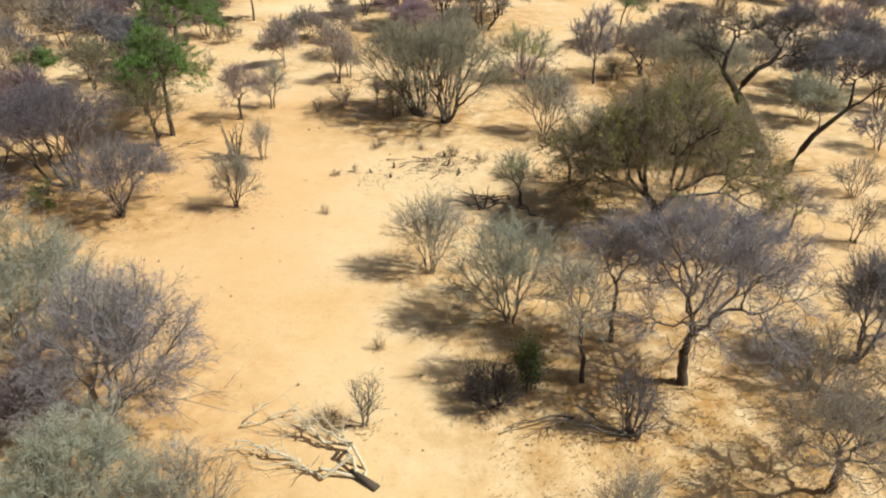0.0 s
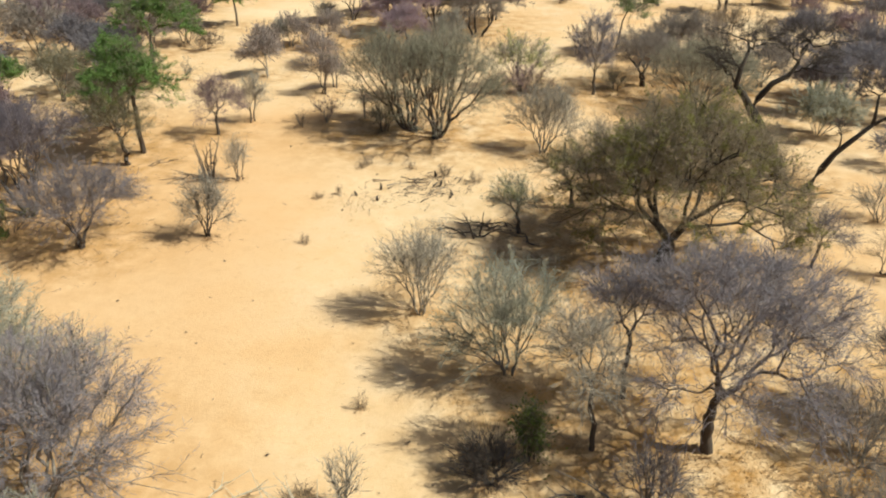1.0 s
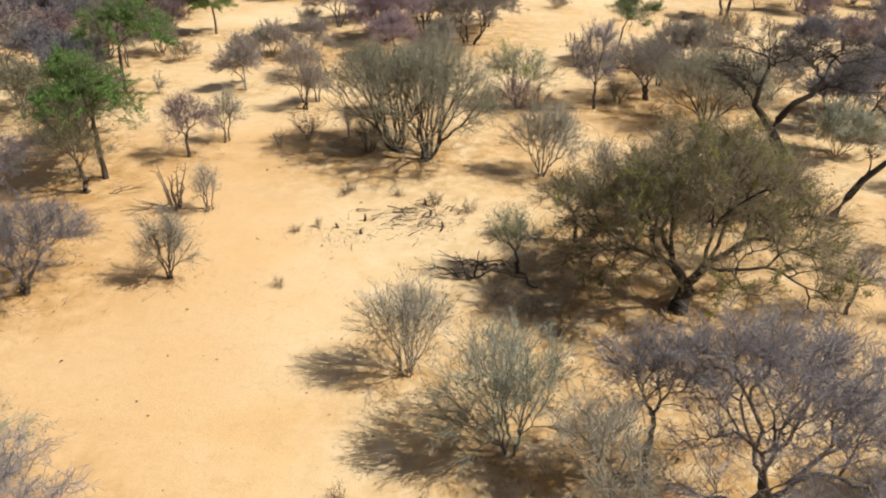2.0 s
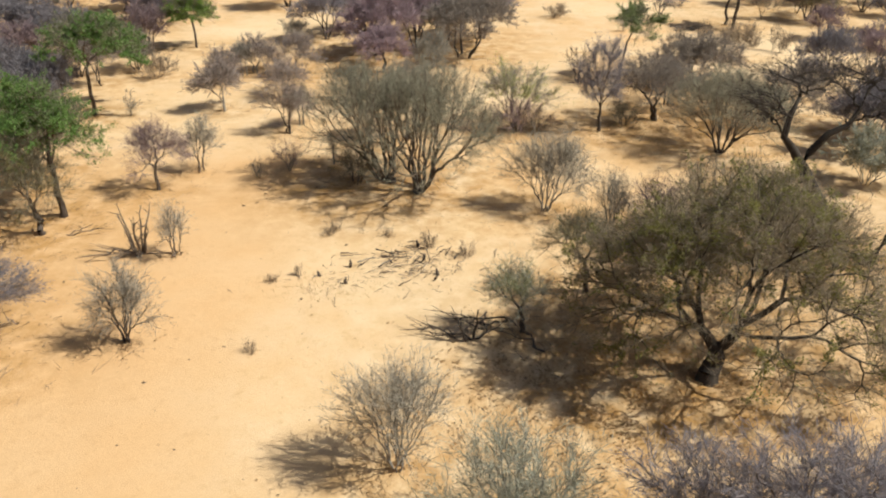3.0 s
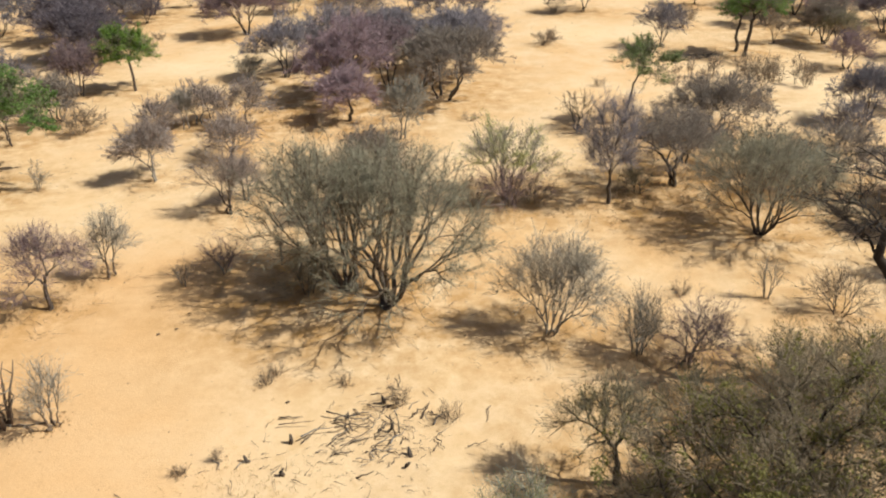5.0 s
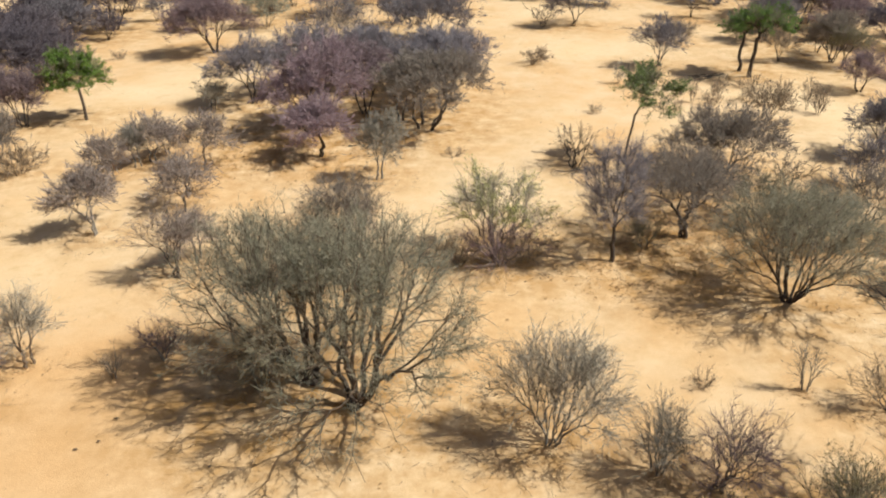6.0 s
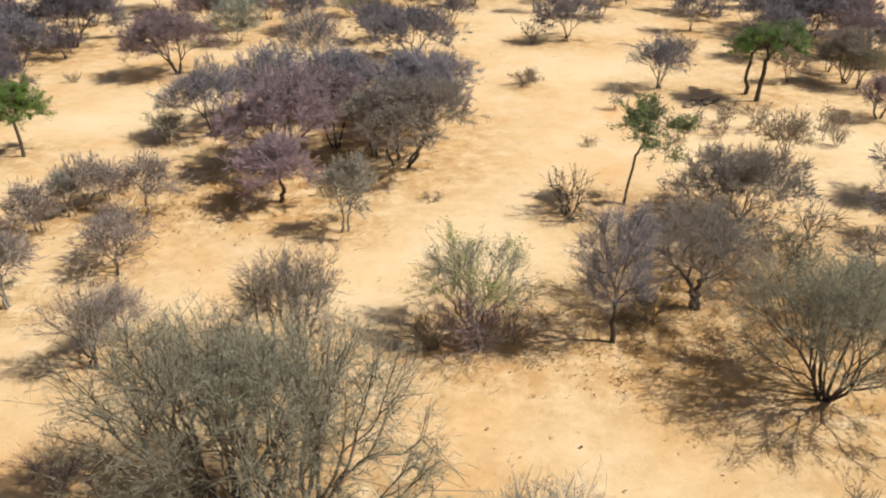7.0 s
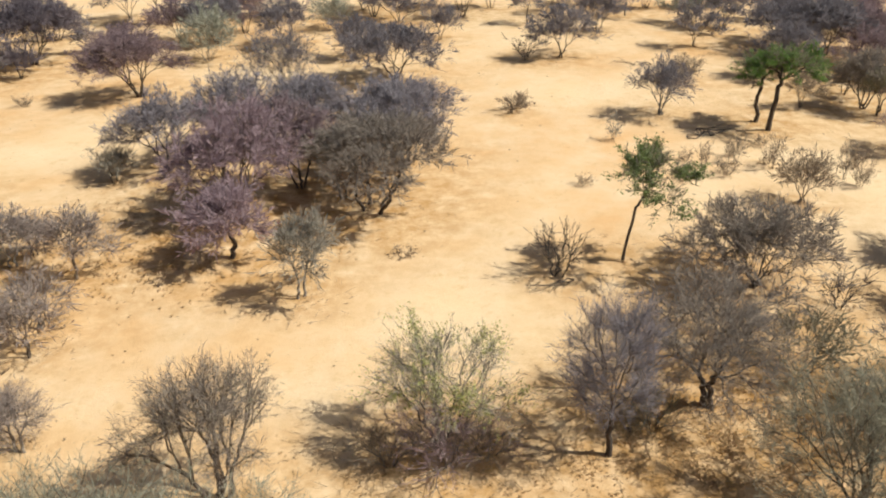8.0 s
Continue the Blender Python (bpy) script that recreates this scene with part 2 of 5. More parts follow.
def spikes(p0, p1, r0):
    """Three-sided tapering twigs that end in a point."""
    n = len(p0)
    a, b = side_axes(unit(p1 - p0))
    ang = np.arange(3) * 2 * np.pi / 3
    ring = np.cos(ang)[None, :, None] * a[:, None, :] + np.sin(ang)[None, :, None] * b[:, None, :]
    v0 = p0[:, None, :] + ring * r0[:, None, None]
    verts = np.concatenate([v0, p1[:, None, :]], axis=1).reshape(-1, 3)
    tri = np.array([[0, 1, 3], [1, 2, 3], [2, 0, 3]])
    faces = (np.arange(n)[:, None, None] * 4 + tri[None]).reshape(-1, 3)
    return verts, faces


def blades(c, along, across, length, width):
    """Small folded leaves: two triangles each, bent along the midrib."""
    n = len(c)
    nrm = np.cross(along, across)
    tip = c + along * length[:, None]
    mid = c + along * (0.5 * length)[:, None]
    lft = mid + across * width[:, None] + nrm * (0.35 * width)[:, None]
    rgt = mid - across * width[:, None] + nrm * (0.35 * width)[:, None]
    verts = np.stack([c, lft, tip, rgt], axis=1).reshape(-1, 3)
    tri = np.array([[0, 2, 1], [0, 3, 2]])
    faces = (np.arange(n)[:, None, None] * 4 + tri[None]).reshape(-1, 3)
    return verts, faces


def knots(segs, sides):
    """Faces inside the forks that tie every length of a limb to the one it grows from."""
    ends = {tuple(np.round(g[1], 6)): i for i, g in enumerate(segs)}
    tie, root_of = [], next(i for i, g in enumerate(segs))
    for i, g in enumerate(segs):
        j = ends.get(tuple(np.round(g[0], 6)), root_of if i != root_of else None)
        if j is not None and j != i:
            c, p = i * 2 * sides, j * 2 * sides + (sides if tuple(np.round(g[0], 6)) in ends else 0)
            tie.append((c, c + 1, p + 1, p))
    return np.array(tie)


# ---------------------------------------------------------------- plants
VASE = (0.22, 0.55, 0.85, 1.0, 0.95, 0.62)
FAN = (0.40, 0.78, 1.0, 0.98, 0.80, 0.42)
DOME = (0.80, 1.0, 1.0, 0.92, 0.72, 0.38)
FLAT = (0.70, 1.0, 1.0, 0.90, 0.70, 0.45)
TALL = (0.45, 0.80, 1.0, 0.95, 0.72, 0.35)


def crown_points(rng, n, r, z0, z1, profile, lobes, shell, cap):
    """Points spread through an uneven crown, thicker towards its outside."""
    u = rng.random(n) ** 0.85
    a = rng.random(n) * 2 * np.pi
    rad = np.interp(u, np.linspace(0, 1, len(profile)), profile)
    ph = rng.random(3) * 6.28
    uneven = 1 + lobes * (np.sin(2 * a + ph[0]) * 0.5 + np.sin(3 * a + ph[1] + 3 * u) * 0.6 + np.sin(5 * a + ph[2] - 4 * u) * 0.5)
    if cap:
        # a domed crown of overlapping pads, each the spread of one limb; its rim at z0
        m = int(np.clip(3 + 2.0 * r, 5, 13))
        i = np.arange(m)
        far_out = 0.74 * np.sqrt((i + 0.35) / m) * (1 + lobes * rng.normal(0, 0.7, m))
        turn = i * 2.4 + ph[0] + rng.normal(0, 0.25, m)
        size = (0.30 + 0.16 * rng.random(m)) * (0.8 + 1.2 / m ** 0.5)
        crest = z0 + (z1 - z0) * (1 - np.clip(far_out, 0, 1) ** 2.2) * (1 + lobes * rng.normal(0, 0.6, m))
        pick = rng.choice(m, n, p=size ** 2 / (size ** 2).sum())
        k = np.sqrt(rng.random(n))
        px = r * (far_out[pick] * np.cos(turn[pick]) + size[pick] * k * np.cos(a))
        py = r * (far_out[pick] * np.sin(turn[pick]) + size[pick] * k * np.sin(a))
        out = np.hypot(px, py) / r
        top = 0.62 * crest[pick] + 0.38 * (z0 + (z1 - z0) * (1 - np.clip(out, 0, 1.1) ** 2.2)) - 0.22 * size[pick] * r * k ** 2
        deep = cap * (0.62 * (z1 - z0) + 0.1 * z1) * rng.random(n) ** 1.5
        return np.stack([px, py, np.clip(top - deep, 0.12 * z1, z1)], axis=1)
    q = (1 - shell) * np.sqrt(rng.random(n)) + shell * (0.72 + 0.28 * rng.random(n))
    rr = r * rad * uneven * q
    top = z0 + (z1 - z0) * u * (1 + 0.5 * lobes * np.sin(2 * a + ph[1]))
    return np.stack([rr * np.cos(a), rr * np.sin(a), top], axis=1)


def skeleton_of(rng, start, tips, tip_r, power, sway, first, rise, fork=0.24):
    """Limbs from start to every tip: groups of tips are split in two again and again."""
    segs = []
    count = [0]

    def bend(p, q, r0, r1, level, n, mark):
        k = 3 if level < 2 else (2 if n > 3 else 1)
        d = np.linalg.norm(q - p)
        prev, pr = p, r0
        for i in range(1, k + 1):
            f = i / k
            x = p + (q - p) * f
            if i < k:
                x = x + rng.normal(0, sway * d, 3)
            rr = r0 + (r1 - r0) * f
            segs.append((prev, x, pr, rr, level, mark))
            prev, pr = x, rr

    def grow(p, group, level, r_in, mark):
        n = len(group)
        if level == 2:
            count[0] += 1
            mark = count[0]
        if n == 1:
            bend(p, group[0], r_in, tip_r * 0.7, level, 1, mark)
            return
        c = group.mean(axis=0)
        f = first if level == 0 else (fork + 0.1 * rng.random() if level < 3 else 0.32 + 0.18 * rng.random())
        q = p + (c - p) * f
        q[2] += rise * (c[2] - p[2]) * (0.5 if level < 3 else 0.0)
        q = q + rng.normal(0, sway, 3) * np.linalg.norm(q - p)
        r_out = min(r_in, tip_r * n ** power)
        bend(p, q, r_in, r_out, level, n, mark)
        d = group - c
        ax = unit(np.linalg.svd(d, full_matrices=False)[2][0] + rng.normal(0, 0.35, 3))
        s = d @ ax
        cut = np.quantile(s, 0.35 + 0.3 * rng.random()) if n > 3 else np.median(s)
        left = s <= cut
        if left.all() or not left.any():
            left = np.arange(n) < n // 2
        for g in (group[left], group[~left]):
            grow(q, g, level + 1, min(r_out, tip_r * len(g) ** power * 1.08), mark)

    grow(np.array(start, float), tips, 0, tip_r * len(tips) ** power * 1.15, 0)
    return segs


def dress(root, rng, p0, p1, r0, r1, o, h, off, count, seed):
    """Twigs, sprigs and leaves along the outer limbs of a plant."""
    thin = np.where((r0 < o["tip_r"] * 2.8) & (p1[:, 2] > o["clear"] * o["low"] * h))[0]
    m = int(o["twigs"] * count)
    if m and len(thin):
        def sprout(k, mess):
            pick = rng.choice(thin, k)
            a = p0[pick] + (p1[pick] - p0[pick]) * (rng.random(k) ** 0.7)[:, None]
            out = unit(a - np.array([off[0] * 0.8, off[1] * 0.8, h * o["low"] * 0.75]))
            way = unit(p1[pick] - p0[pick]) * 0.8 + out * 0.5 + rng.normal(0, mess, (k, 3)) + np.array([0, 0, o["up"]])
            way[:, 2] = np.maximum(way[:, 2], -0.15)
            return a, unit(way)

        a0, way = sprout(m, o["mess"])
        ln = o["twig_len"] * (0.5 + rng.random(m))
        a1 = a0 + way * ln[:, None]
        a1[:, 2] = np.maximum(a1[:, 2], 0.05)
        v, f = spikes(a0, a1, o["twig_r"] * (0.7 + 0.6 * rng.random(m)))
        # side sprigs: short slender slivers from the twigs
        k = int(o["sprigs"] * count)
        src = rng.integers(0, m, k)
        b0 = a0[src] + (a1 - a0)[src] * (0.1 + 0.85 * rng.random(k))[:, None]
        bw = unit(way[src] + rng.normal(0, 0.55, (k, 3)))
        bl = o["sprig_len"] * (0.5 + rng.random(k))
        v2, f2 = blades(b0, bw, unit(np.cross(bw, rng.normal(0, 1, (k, 3)))), bl, np.full(k, o["sprig_r"]) * (0.7 + 0.6 * rng.random(k)))
        part("crown", mesh_of("crown", np.concatenate([v, v2]), np.concatenate([f, f2 + len(v)]), o["twig"]), root, kind="stuff")
        if o["leaves"]:
            k = int(o["leaves"] * count)
            some = rng.integers(0, len(a1), min(len(a1), 1500))
            clump = np.array([noise.noise(Vector(q * 0.9) + Vector((3.1, seed, 0))) for q in a1[some]])
            weight = np.clip(clump + 0.45, 0.02, 1) ** 2
            q = some[rng.choice(len(some), k, p=weight / weight.sum())]
            c = a0[q] + (a1[q] - a0[q]) * (1.2 * rng.random(k))[:, None] + rng.normal(0, 0.05, (k, 3))
            al = unit(rng.normal(0, 1, (k, 3)) + np.array([0, 0, 0.2]))
            ac = unit(np.cross(al, rng.normal(0, 1, (k, 3))))
            ll = o["leaf_len"] * (0.6 + 0.8 * rng.random(k))
            v, f = blades(c, al, ac, ll, ll * o["leaf_wide"])
            part("foliage", mesh_of("foliage", v, f, o["leaf"]), root, kind="stuff")


def plant(name, x, y, h, w, kind, label, category="tree", off=0.0, offy=0.0, seed=1, group="", **over):
    """One tree or bush: an Empty at its foot with stems, branches, twigs and leaves under it."""
    o = dict(KINDS[kind])
    o.update(over)
    far = y > 48 or x < -17 or x > 18
    if far:
        o["tips"], o["twigs"], o["twig_r"], o["twig_len"], o["limbs"] = o["tips"] * 0.78, o["twigs"] * 0.6, o["twig_r"] * 1.6, o["twig_len"] * 0.95, False
        o["mess"] = 0.6
        o["sprigs"], o["sprig_len"], o["sprig_r"] = o["sprigs"] * 0.62, o["sprig_len"] * 1.35, o["sprig_r"] * 3.0
        o["leaf_len"], o["leaves"], o["tip_r"], o["power"] = o["leaf_len"] * 1.25, o["leaves"] * 0.8, o["tip_r"] * 0.75, o["power"] + 0.03
    if y > 82 or x < -27:
        o["tips"], o["sprig_len"], o["sprig_r"], o["leaves"], o["leaf_len"] = o["tips"] * 0.55, o["sprig_len"] * 1.35, o["sprig_r"] * 1.65, o["leaves"] * 0.6, o["leaf_len"] * 1.3
    if y > 78:
        # the far thickets are of older, broader trees
        h, w = h * 1.12, w * 1.2
    rng = np.random.default_rng(seed * 7919 + 13)
    root = tagged(new(name), label, category, group)
    root.location = (x, y, 0)
    root.empty_display_size = 0.2
    centre = np.array([off, offy, 0.0])
    n = int(np.clip(o["tips"] * w * h, 24, 1500))
    reach = 0.5 * o["twig_len"]
    tips = crown_points(rng, n, max(0.32 * w, w / 2 - reach), h * o["low"], max(0.8 * h, h - 0.7 * reach), o["profile"], o["lobes"], o["shell"], o["cap"]) + centre * np.array([1, 1, 0])
    lumps = tips.copy()
    keep = np.array([noise.noise(Vector(t * (1.1 / max(0.5, w / 5))) + Vector((seed, 0, 0))) for t in lumps]) > o["gap"]
    if keep.sum() > 20:
        tips = tips[keep]
    if o["droop"]:
        outward = np.hypot(tips[:, 0] - off, tips[:, 1] - offy) / (w / 2)
        tips[:, 2] -= o["droop"] * h * np.clip(outward - 0.55, 0, 1) ** 1.5
        tips[:, 2] = np.maximum(tips[:, 2], 0.25)
    if o["skirt"]:
        low_ones = rng.random(len(tips)) < o["skirt"]
        b = np.radians(o["skirt_arc"][0] + rng.random(low_ones.sum()) * o["skirt_arc"][1])
        rim = w * (0.34 + 0.16 * rng.random(len(b)))
        tips[low_ones] = np.stack([off + rim * np.cos(b), offy + rim * np.sin(b), h * (0.14 + 0.28 * rng.random(len(b)))], axis=1)
    FEET.append((x + off * 0.5, y + offy * 0.5, w, o["litter"]))
    stems = o["stems"]
    az = np.arctan2(tips[:, 1] - offy, tips[:, 0] - off)
    phase = rng.random() * 6.28
    owner = (np.floor(((az + phase) % 6.2832) / 6.2832 * stems).astype(int)) % stems
    if stems > 1:
        swap = rng.random(len(tips)) < 0.12
        owner[swap] = rng.integers(0, stems, swap.sum())
    allsegs = []
    for s in range(stems):
        mine = tips[owner == s]
        if len(mine) < 2:
            continue
        a = (s + 0.5) / stems * 6.2832 - phase
        foot = np.array([math.cos(a), math.sin(a), 0]) * o["foot"] * (0.5 + rng.random())
        foot[2] = -0.12
        start = foot
        segs = []
        base_r = o["tip_r"] * len(mine) ** o["power"] * 1.2
        if o["bole"] > 0:
            lean = np.array([off, offy, 0]) * o["lean"] + np.array([math.cos(a), math.sin(a), 0]) * o["splay"]
            pts = [foot]
            for i in range(1, 5):
                f = i / 4
                pts.append(foot + lean * f + np.array([0, 0, o["bole"] * h * f + 0.12]) + rng.normal(0, o["crook"], 3) * np.array([1, 1, 0.2]))
            rs = np.linspace(base_r * 1.2, base_r, 5)
            rs[0] *= 1.2
            segs += [(pts[i], pts[i + 1], rs[i], rs[i + 1], 0, 0) for i in range(4)]
            start = pts[-1]
        segs += skeleton_of(rng, start, mine, o["tip_r"], o["power"], o["sway"], o["first"], o["rise"], o["fork"])
        thick = [g for g in segs if g[4] <= 1 and g[2] > o["tip_r"] * 2.0]
        if thick:
            v, f = tubes(np.array([g[0] for g in thick]), np.array([g[1] + unit(g[1] - g[0]) * 0.4 * g[3] for g in thick]), np.array([g[2] for g in thick]), np.array([g[3] for g in thick]), 5 if far else 8)
            if len(thick) > 1:
                f = np.concatenate([f, knots(thick, 5 if far else 8)])
            part("trunk" if stems == 1 else "stem", mesh_of("stem", v, f, o["bark"], True), root)
        rest = [g for g in segs if not (g[4] <= 1 and g[2] > o["tip_r"] * 2.0)]
        allsegs += rest
        if o["limbs"] and rest:
            for number in sorted({g[5] for g in rest}):
                own = [g for g in rest if g[5] == number]
                v, f = tubes(np.array([g[0] for g in own]), np.array([g[1] for g in own]), np.array([g[2] for g in own]), np.array([g[3] for g in own]), 3)
                part("limb", mesh_of("limb", v, f, o["limb"], True), root)
    p0 = np.array([g[0] for g in allsegs])
    p1 = np.array([g[1] for g in allsegs])
    r0 = np.array([g[2] for g in allsegs])
    r1 = np.array([g[3] for g in allsegs])
    if not o["limbs"]:
        v, f = tubes(p0, p1, r0, r1, 3)
        part("branchwork", mesh_of("branchwork", v, f, o["limb"], True), root, kind="stuff")
    dress(root, rng, p0, p1, r0, r1, o, h, (off, offy), len(tips), seed)
    return root


FEET = []
BASE = dict(stems=5, foot=0.10, bole=0.0, cap=0.85, profile=VASE, low=0.42, lobes=0.16, shell=0.5, gap=-0.4, droop=0.0, skirt=0.0, skirt_arc=(0, 360), tips=16, tip_r=0.0068, power=0.42,
            sway=0.05, first=0.20, fork=0.24, rise=0.0, crook=0.03, twigs=4, twig_len=0.46, twig_r=0.0065, up=0.05, mess=0.6, sprigs=21, sprig_len=0.23, sprig_r=0.0056,
            leaves=0, leaf_len=0.05, leaf_wide=0.22, lean=0.35, splay=0.0, limbs=True, litter=1.0, clear=0.78,
            bark=BARK_GREY, limb=BARK_GREY, twig=TWIG_GREY, leaf=LEAF_DRY)


def kind_of(**over):
    d = dict(BASE)
    d.update(over)
    return d


KINDS = {
    "grey_bush": kind_of(),
    "sage_bush": kind_of(twig=TWIG_SAGE, leaves=7, leaf=LEAF_SAGE, sprigs=25),
    "tan_bush": kind_of(twig=TWIG_TAN, limb=BARK_GREY, bark=BARK_BROWN, stems=3, bole=0.10),
    "purple_bush": kind_of(twig=TWIG_PURPLE, limb=BARK_BROWN, bark=BARK_DARK, stems=3, bole=0.08),
    "purple_tree": kind_of(cap=0.75, twig=TWIG_PURPLE, limb=BARK_BROWN, bark=BARK_DARK, stems=4, foot=0.15, splay=0.15, bole=0.10, low=0.5, sprigs=36, tip_r=0.0083),
    "mauve_tree": kind_of(twig=TWIG_MAUVE, limb=BARK_BROWN, bark=BARK_DARK, stems=4, foot=0.15, low=0.46, sprigs=36, tip_r=0.0083, bole=0.1, splay=0.15),
    "fan_tree": kind_of(cap=0.65, twig=TWIG_ASH, limb=BARK_BROWN, bark=BARK_DARK, stems=6, foot=0.10, bole=0.03, low=0.46, sprigs=26, tip_r=0.0080, power=0.47, leaves=7, leaf=LEAF_SAGE, first=0.22, fork=0.24, splay=0.12, sway=0.06, mess=0.85, twigs=4, twig_len=0.42, up=0.0, clear=0.6, skirt=0.04, skirt_arc=(-20, 220)),
    "umbrella_tree": kind_of(cap=0.7, twig=TWIG_DARK, limb=BARK_DARK, bark=BARK_DARK, stems=1, bole=0.25, low=0.62, tip_r=0.0094, power=0.46, crook=0.08, sway=0.09, up=0.12, first=0.32),
    "olive_tree": kind_of(cap=0.8, twig=TWIG_OLIVE, limb=BARK_BROWN, bark=BARK_DARK, stems=1, bole=0.22, low=0.48, tip_r=0.0076, leaves=14, leaf=LEAF_OLIVE, first=0.3),
    "leafy_tree": kind_of(cap=0.75, twig=TWIG_OLIVE, limb=BARK_DARK, bark=BARK_DARK, stems=1, foot=0.02, bole=0.10, low=0.42, twigs=7, sprigs=54, tip_r=0.0079, power=0.48, first=0.05, fork=0.12, leaves=60, leaf=LEAF_OLIVE, droop=0.16, leaf_len=0.065, leaf_wide=0.26, gap=-0.6, lobes=0.14),
    "green_tree": kind_of(cap=0.85, twig=TWIG_OLIVE, limb=BARK_BROWN, bark=BARK_DARK, stems=1, bole=0.42, low=0.62, tip_r=0.0068, sprigs=12, leaves=80, leaf=LEAF_GREEN, leaf_len=0.075, leaf_wide=0.3, tips=20, gap=-0.3, first=0.3),
    "sapling": kind_of(cap=0.0, stems=2, foot=0.05, twigs=4, tips=16, twig_len=0.30, sprigs=7, low=0.28, tip_r=0.008, profile=FAN),
    "dead_bush": kind_of(cap=0.0, stems=4, twigs=3, sprigs=4, twig=TWIG_DARK, limb=BARK_DARK, bark=BARK_DARK, sway=0.12, tip_r=0.012, tips=12, low=0.28, profile=FAN),
    "tuft": kind_of(cap=0.0, stems=6, foot=0.1, twigs=3, sprigs=6, sprig_len=0.12, sprig_r=0.004, tips=90, twig=TWIG_TAN, limb=BARK_BROWN, bark=BARK_BROWN, twig_len=0.18, twig_r=0.004, tip_r=0.003, low=0.1, limbs=False, litter=0.3, profile=VASE),
}

# ---------------------------------------------------------------- ground
def ground_sheet():
    fine_x = np.arange(-44, 52.01, 0.8)
    fine_y = np.arange(-6, 116.01, 0.8)
    far = 1.35 ** np.arange(1, 29)
    xs = np.concatenate([(-44 - far[::-1]), fine_x, 52 + far])
    ys = np.concatenate([(-6 - far[::-1]), fine_y, 116 + far])
    gx, gy = np.meshgrid(xs, ys)
    gz = 0.035 * np.sin(gx * 0.55 + 1.3 * np.sin(gy * 0.31)) * np.sin(gy * 0.47 + np.sin(gx * 0.23))
    rng = np.random.default_rng(5)
    gz = gz + rng.normal(0, 0.012, gz.shape)
    verts = np.stack([gx, gy, gz], axis=2).reshape(-1, 3)
    nx, ny = len(xs), len(ys)
    i = (np.arange(ny - 1)[:, None] * nx + np.arange(nx - 1)[None, :]).ravel()
    faces = np.stack([i, i + 1, i + nx + 1, i + nx], axis=1)
    ob = new("ground", mesh_of("ground", verts, faces, SAND, True))
    return tagged(ob, "pale orange-yellow dry sand, trampled and bare", "ground", "", "structure")


GROUND = ground_sheet()


# ---------------------------------------------------------------- the near plants
plant("bush", -8.8, 15.0, 4.3, 5.6, "grey_bush", "large leafless grey thorn bush with spreading stems", "bush", off=0.7, seed=1, stems=5, tips=20, sway=0.09, sprigs=40, twigs=5, low=0.3, cap=0.95, twig=TWIG_LILAC)
plant("bush", -12.0, 17.4, 4.3, 5.6, "sage_bush", "dense grey-green thorn bush in fine dry leaf", "bush", off=0.5, seed=2, tips=22, sprigs=52, leaves=14, low=0.3, cap=0.95)
plant("bush", -8.0, 11.1, 2.9, 5.0, "sage_bush", "low dense grey-green thorn bush", "bush", off=0.4, seed=3, tips=24, sprigs=56, leaves=14, low=0.3, cap=0.95)
plant("bush", -10.4, 14.3, 2.1, 2.4, "mauve_tree", "low dusky purple leafless bush among grey ones", "bush", off=0.2, seed=4, sprigs=50, tips=26)
plant("bush", -5.6, 11.5, 2.1, 3.4, "grey_bush", "low bare grey-brown thorn bush", "bush", off=0.0, seed=5, sway=0.1, twig=TWIG_GREY, sprigs=34, low=0.3)
plant("tree", -16.0, 29.5, 4.2, 7.0, "purple_tree", "purple-grey leafless thorn tree with a broad flat crown", off=-1.0, offy=0.5, seed=6, low=0.76, cap=0.5, sprigs=46, tips=22, twig=TWIG_DUSK, splay=0.5)
plant("bush", -12.9, 26.8, 3.5, 4.9, "purple_bush", "purple-grey leafless thorn bush with several stems", "bush", off=0.2, seed=7, sprigs=40, tips=20, low=0.45, cap=0.9)
plant("tree", -13.9, 36.2, 5.6, 4.4, "green_tree", "fresh green leafy tree on a straight trunk", off=-0.1, seed=8, bole=0.36, low=0.55, leaves=70, tips=18, cap=0.8, gap=-0.35, tip_r=0.007)
plant("tree", -14.2, 34.8, 3.6, 4.4, "olive_tree", "crooked olive-brown thorn tree with a forked trunk", off=-0.3, seed=9, crook=0.07, bole=0.2, sprigs=28, leaves=16, low=0.4, first=0.15, fork=0.18)
plant("tree", -16.4, 39.5, 3.4, 4.6, "olive_tree", "olive-grey thorn tree behind others", seed=308, stems=3, bole=0.1, sprigs=40, leaves=16, low=0.45)
plant("tree", -16.8, 41.5, 3.4, 4.4, "olive_tree", "olive-brown thorn tree behind a green one", off=0.2, seed=10, stems=3, bole=0.1, low=0.45)
plant("tree", -17.6, 49.0, 5.4, 5.4, "green_tree", "fresh green leafy tree with a flat spreading crown", off=0.3, seed=11, leaves=90, bole=0.44, low=0.64, cap=0.7, gap=-0.3, tip_r=0.007)
plant("tree", -19.6, 54.8, 3.2, 2.8, "purple_tree", "small dark-stemmed thorn tree by a green one", seed=311, stems=2, twig=TWIG_BROWN)
plant("tree", -16.5, 64.5, 4.1, 4.4, "green_tree", "bright green leafy tree on a thin leaning trunk", off=0.0, seed=12, leaf=LEAF_LIME_GREEN, low=0.48, tips=24)
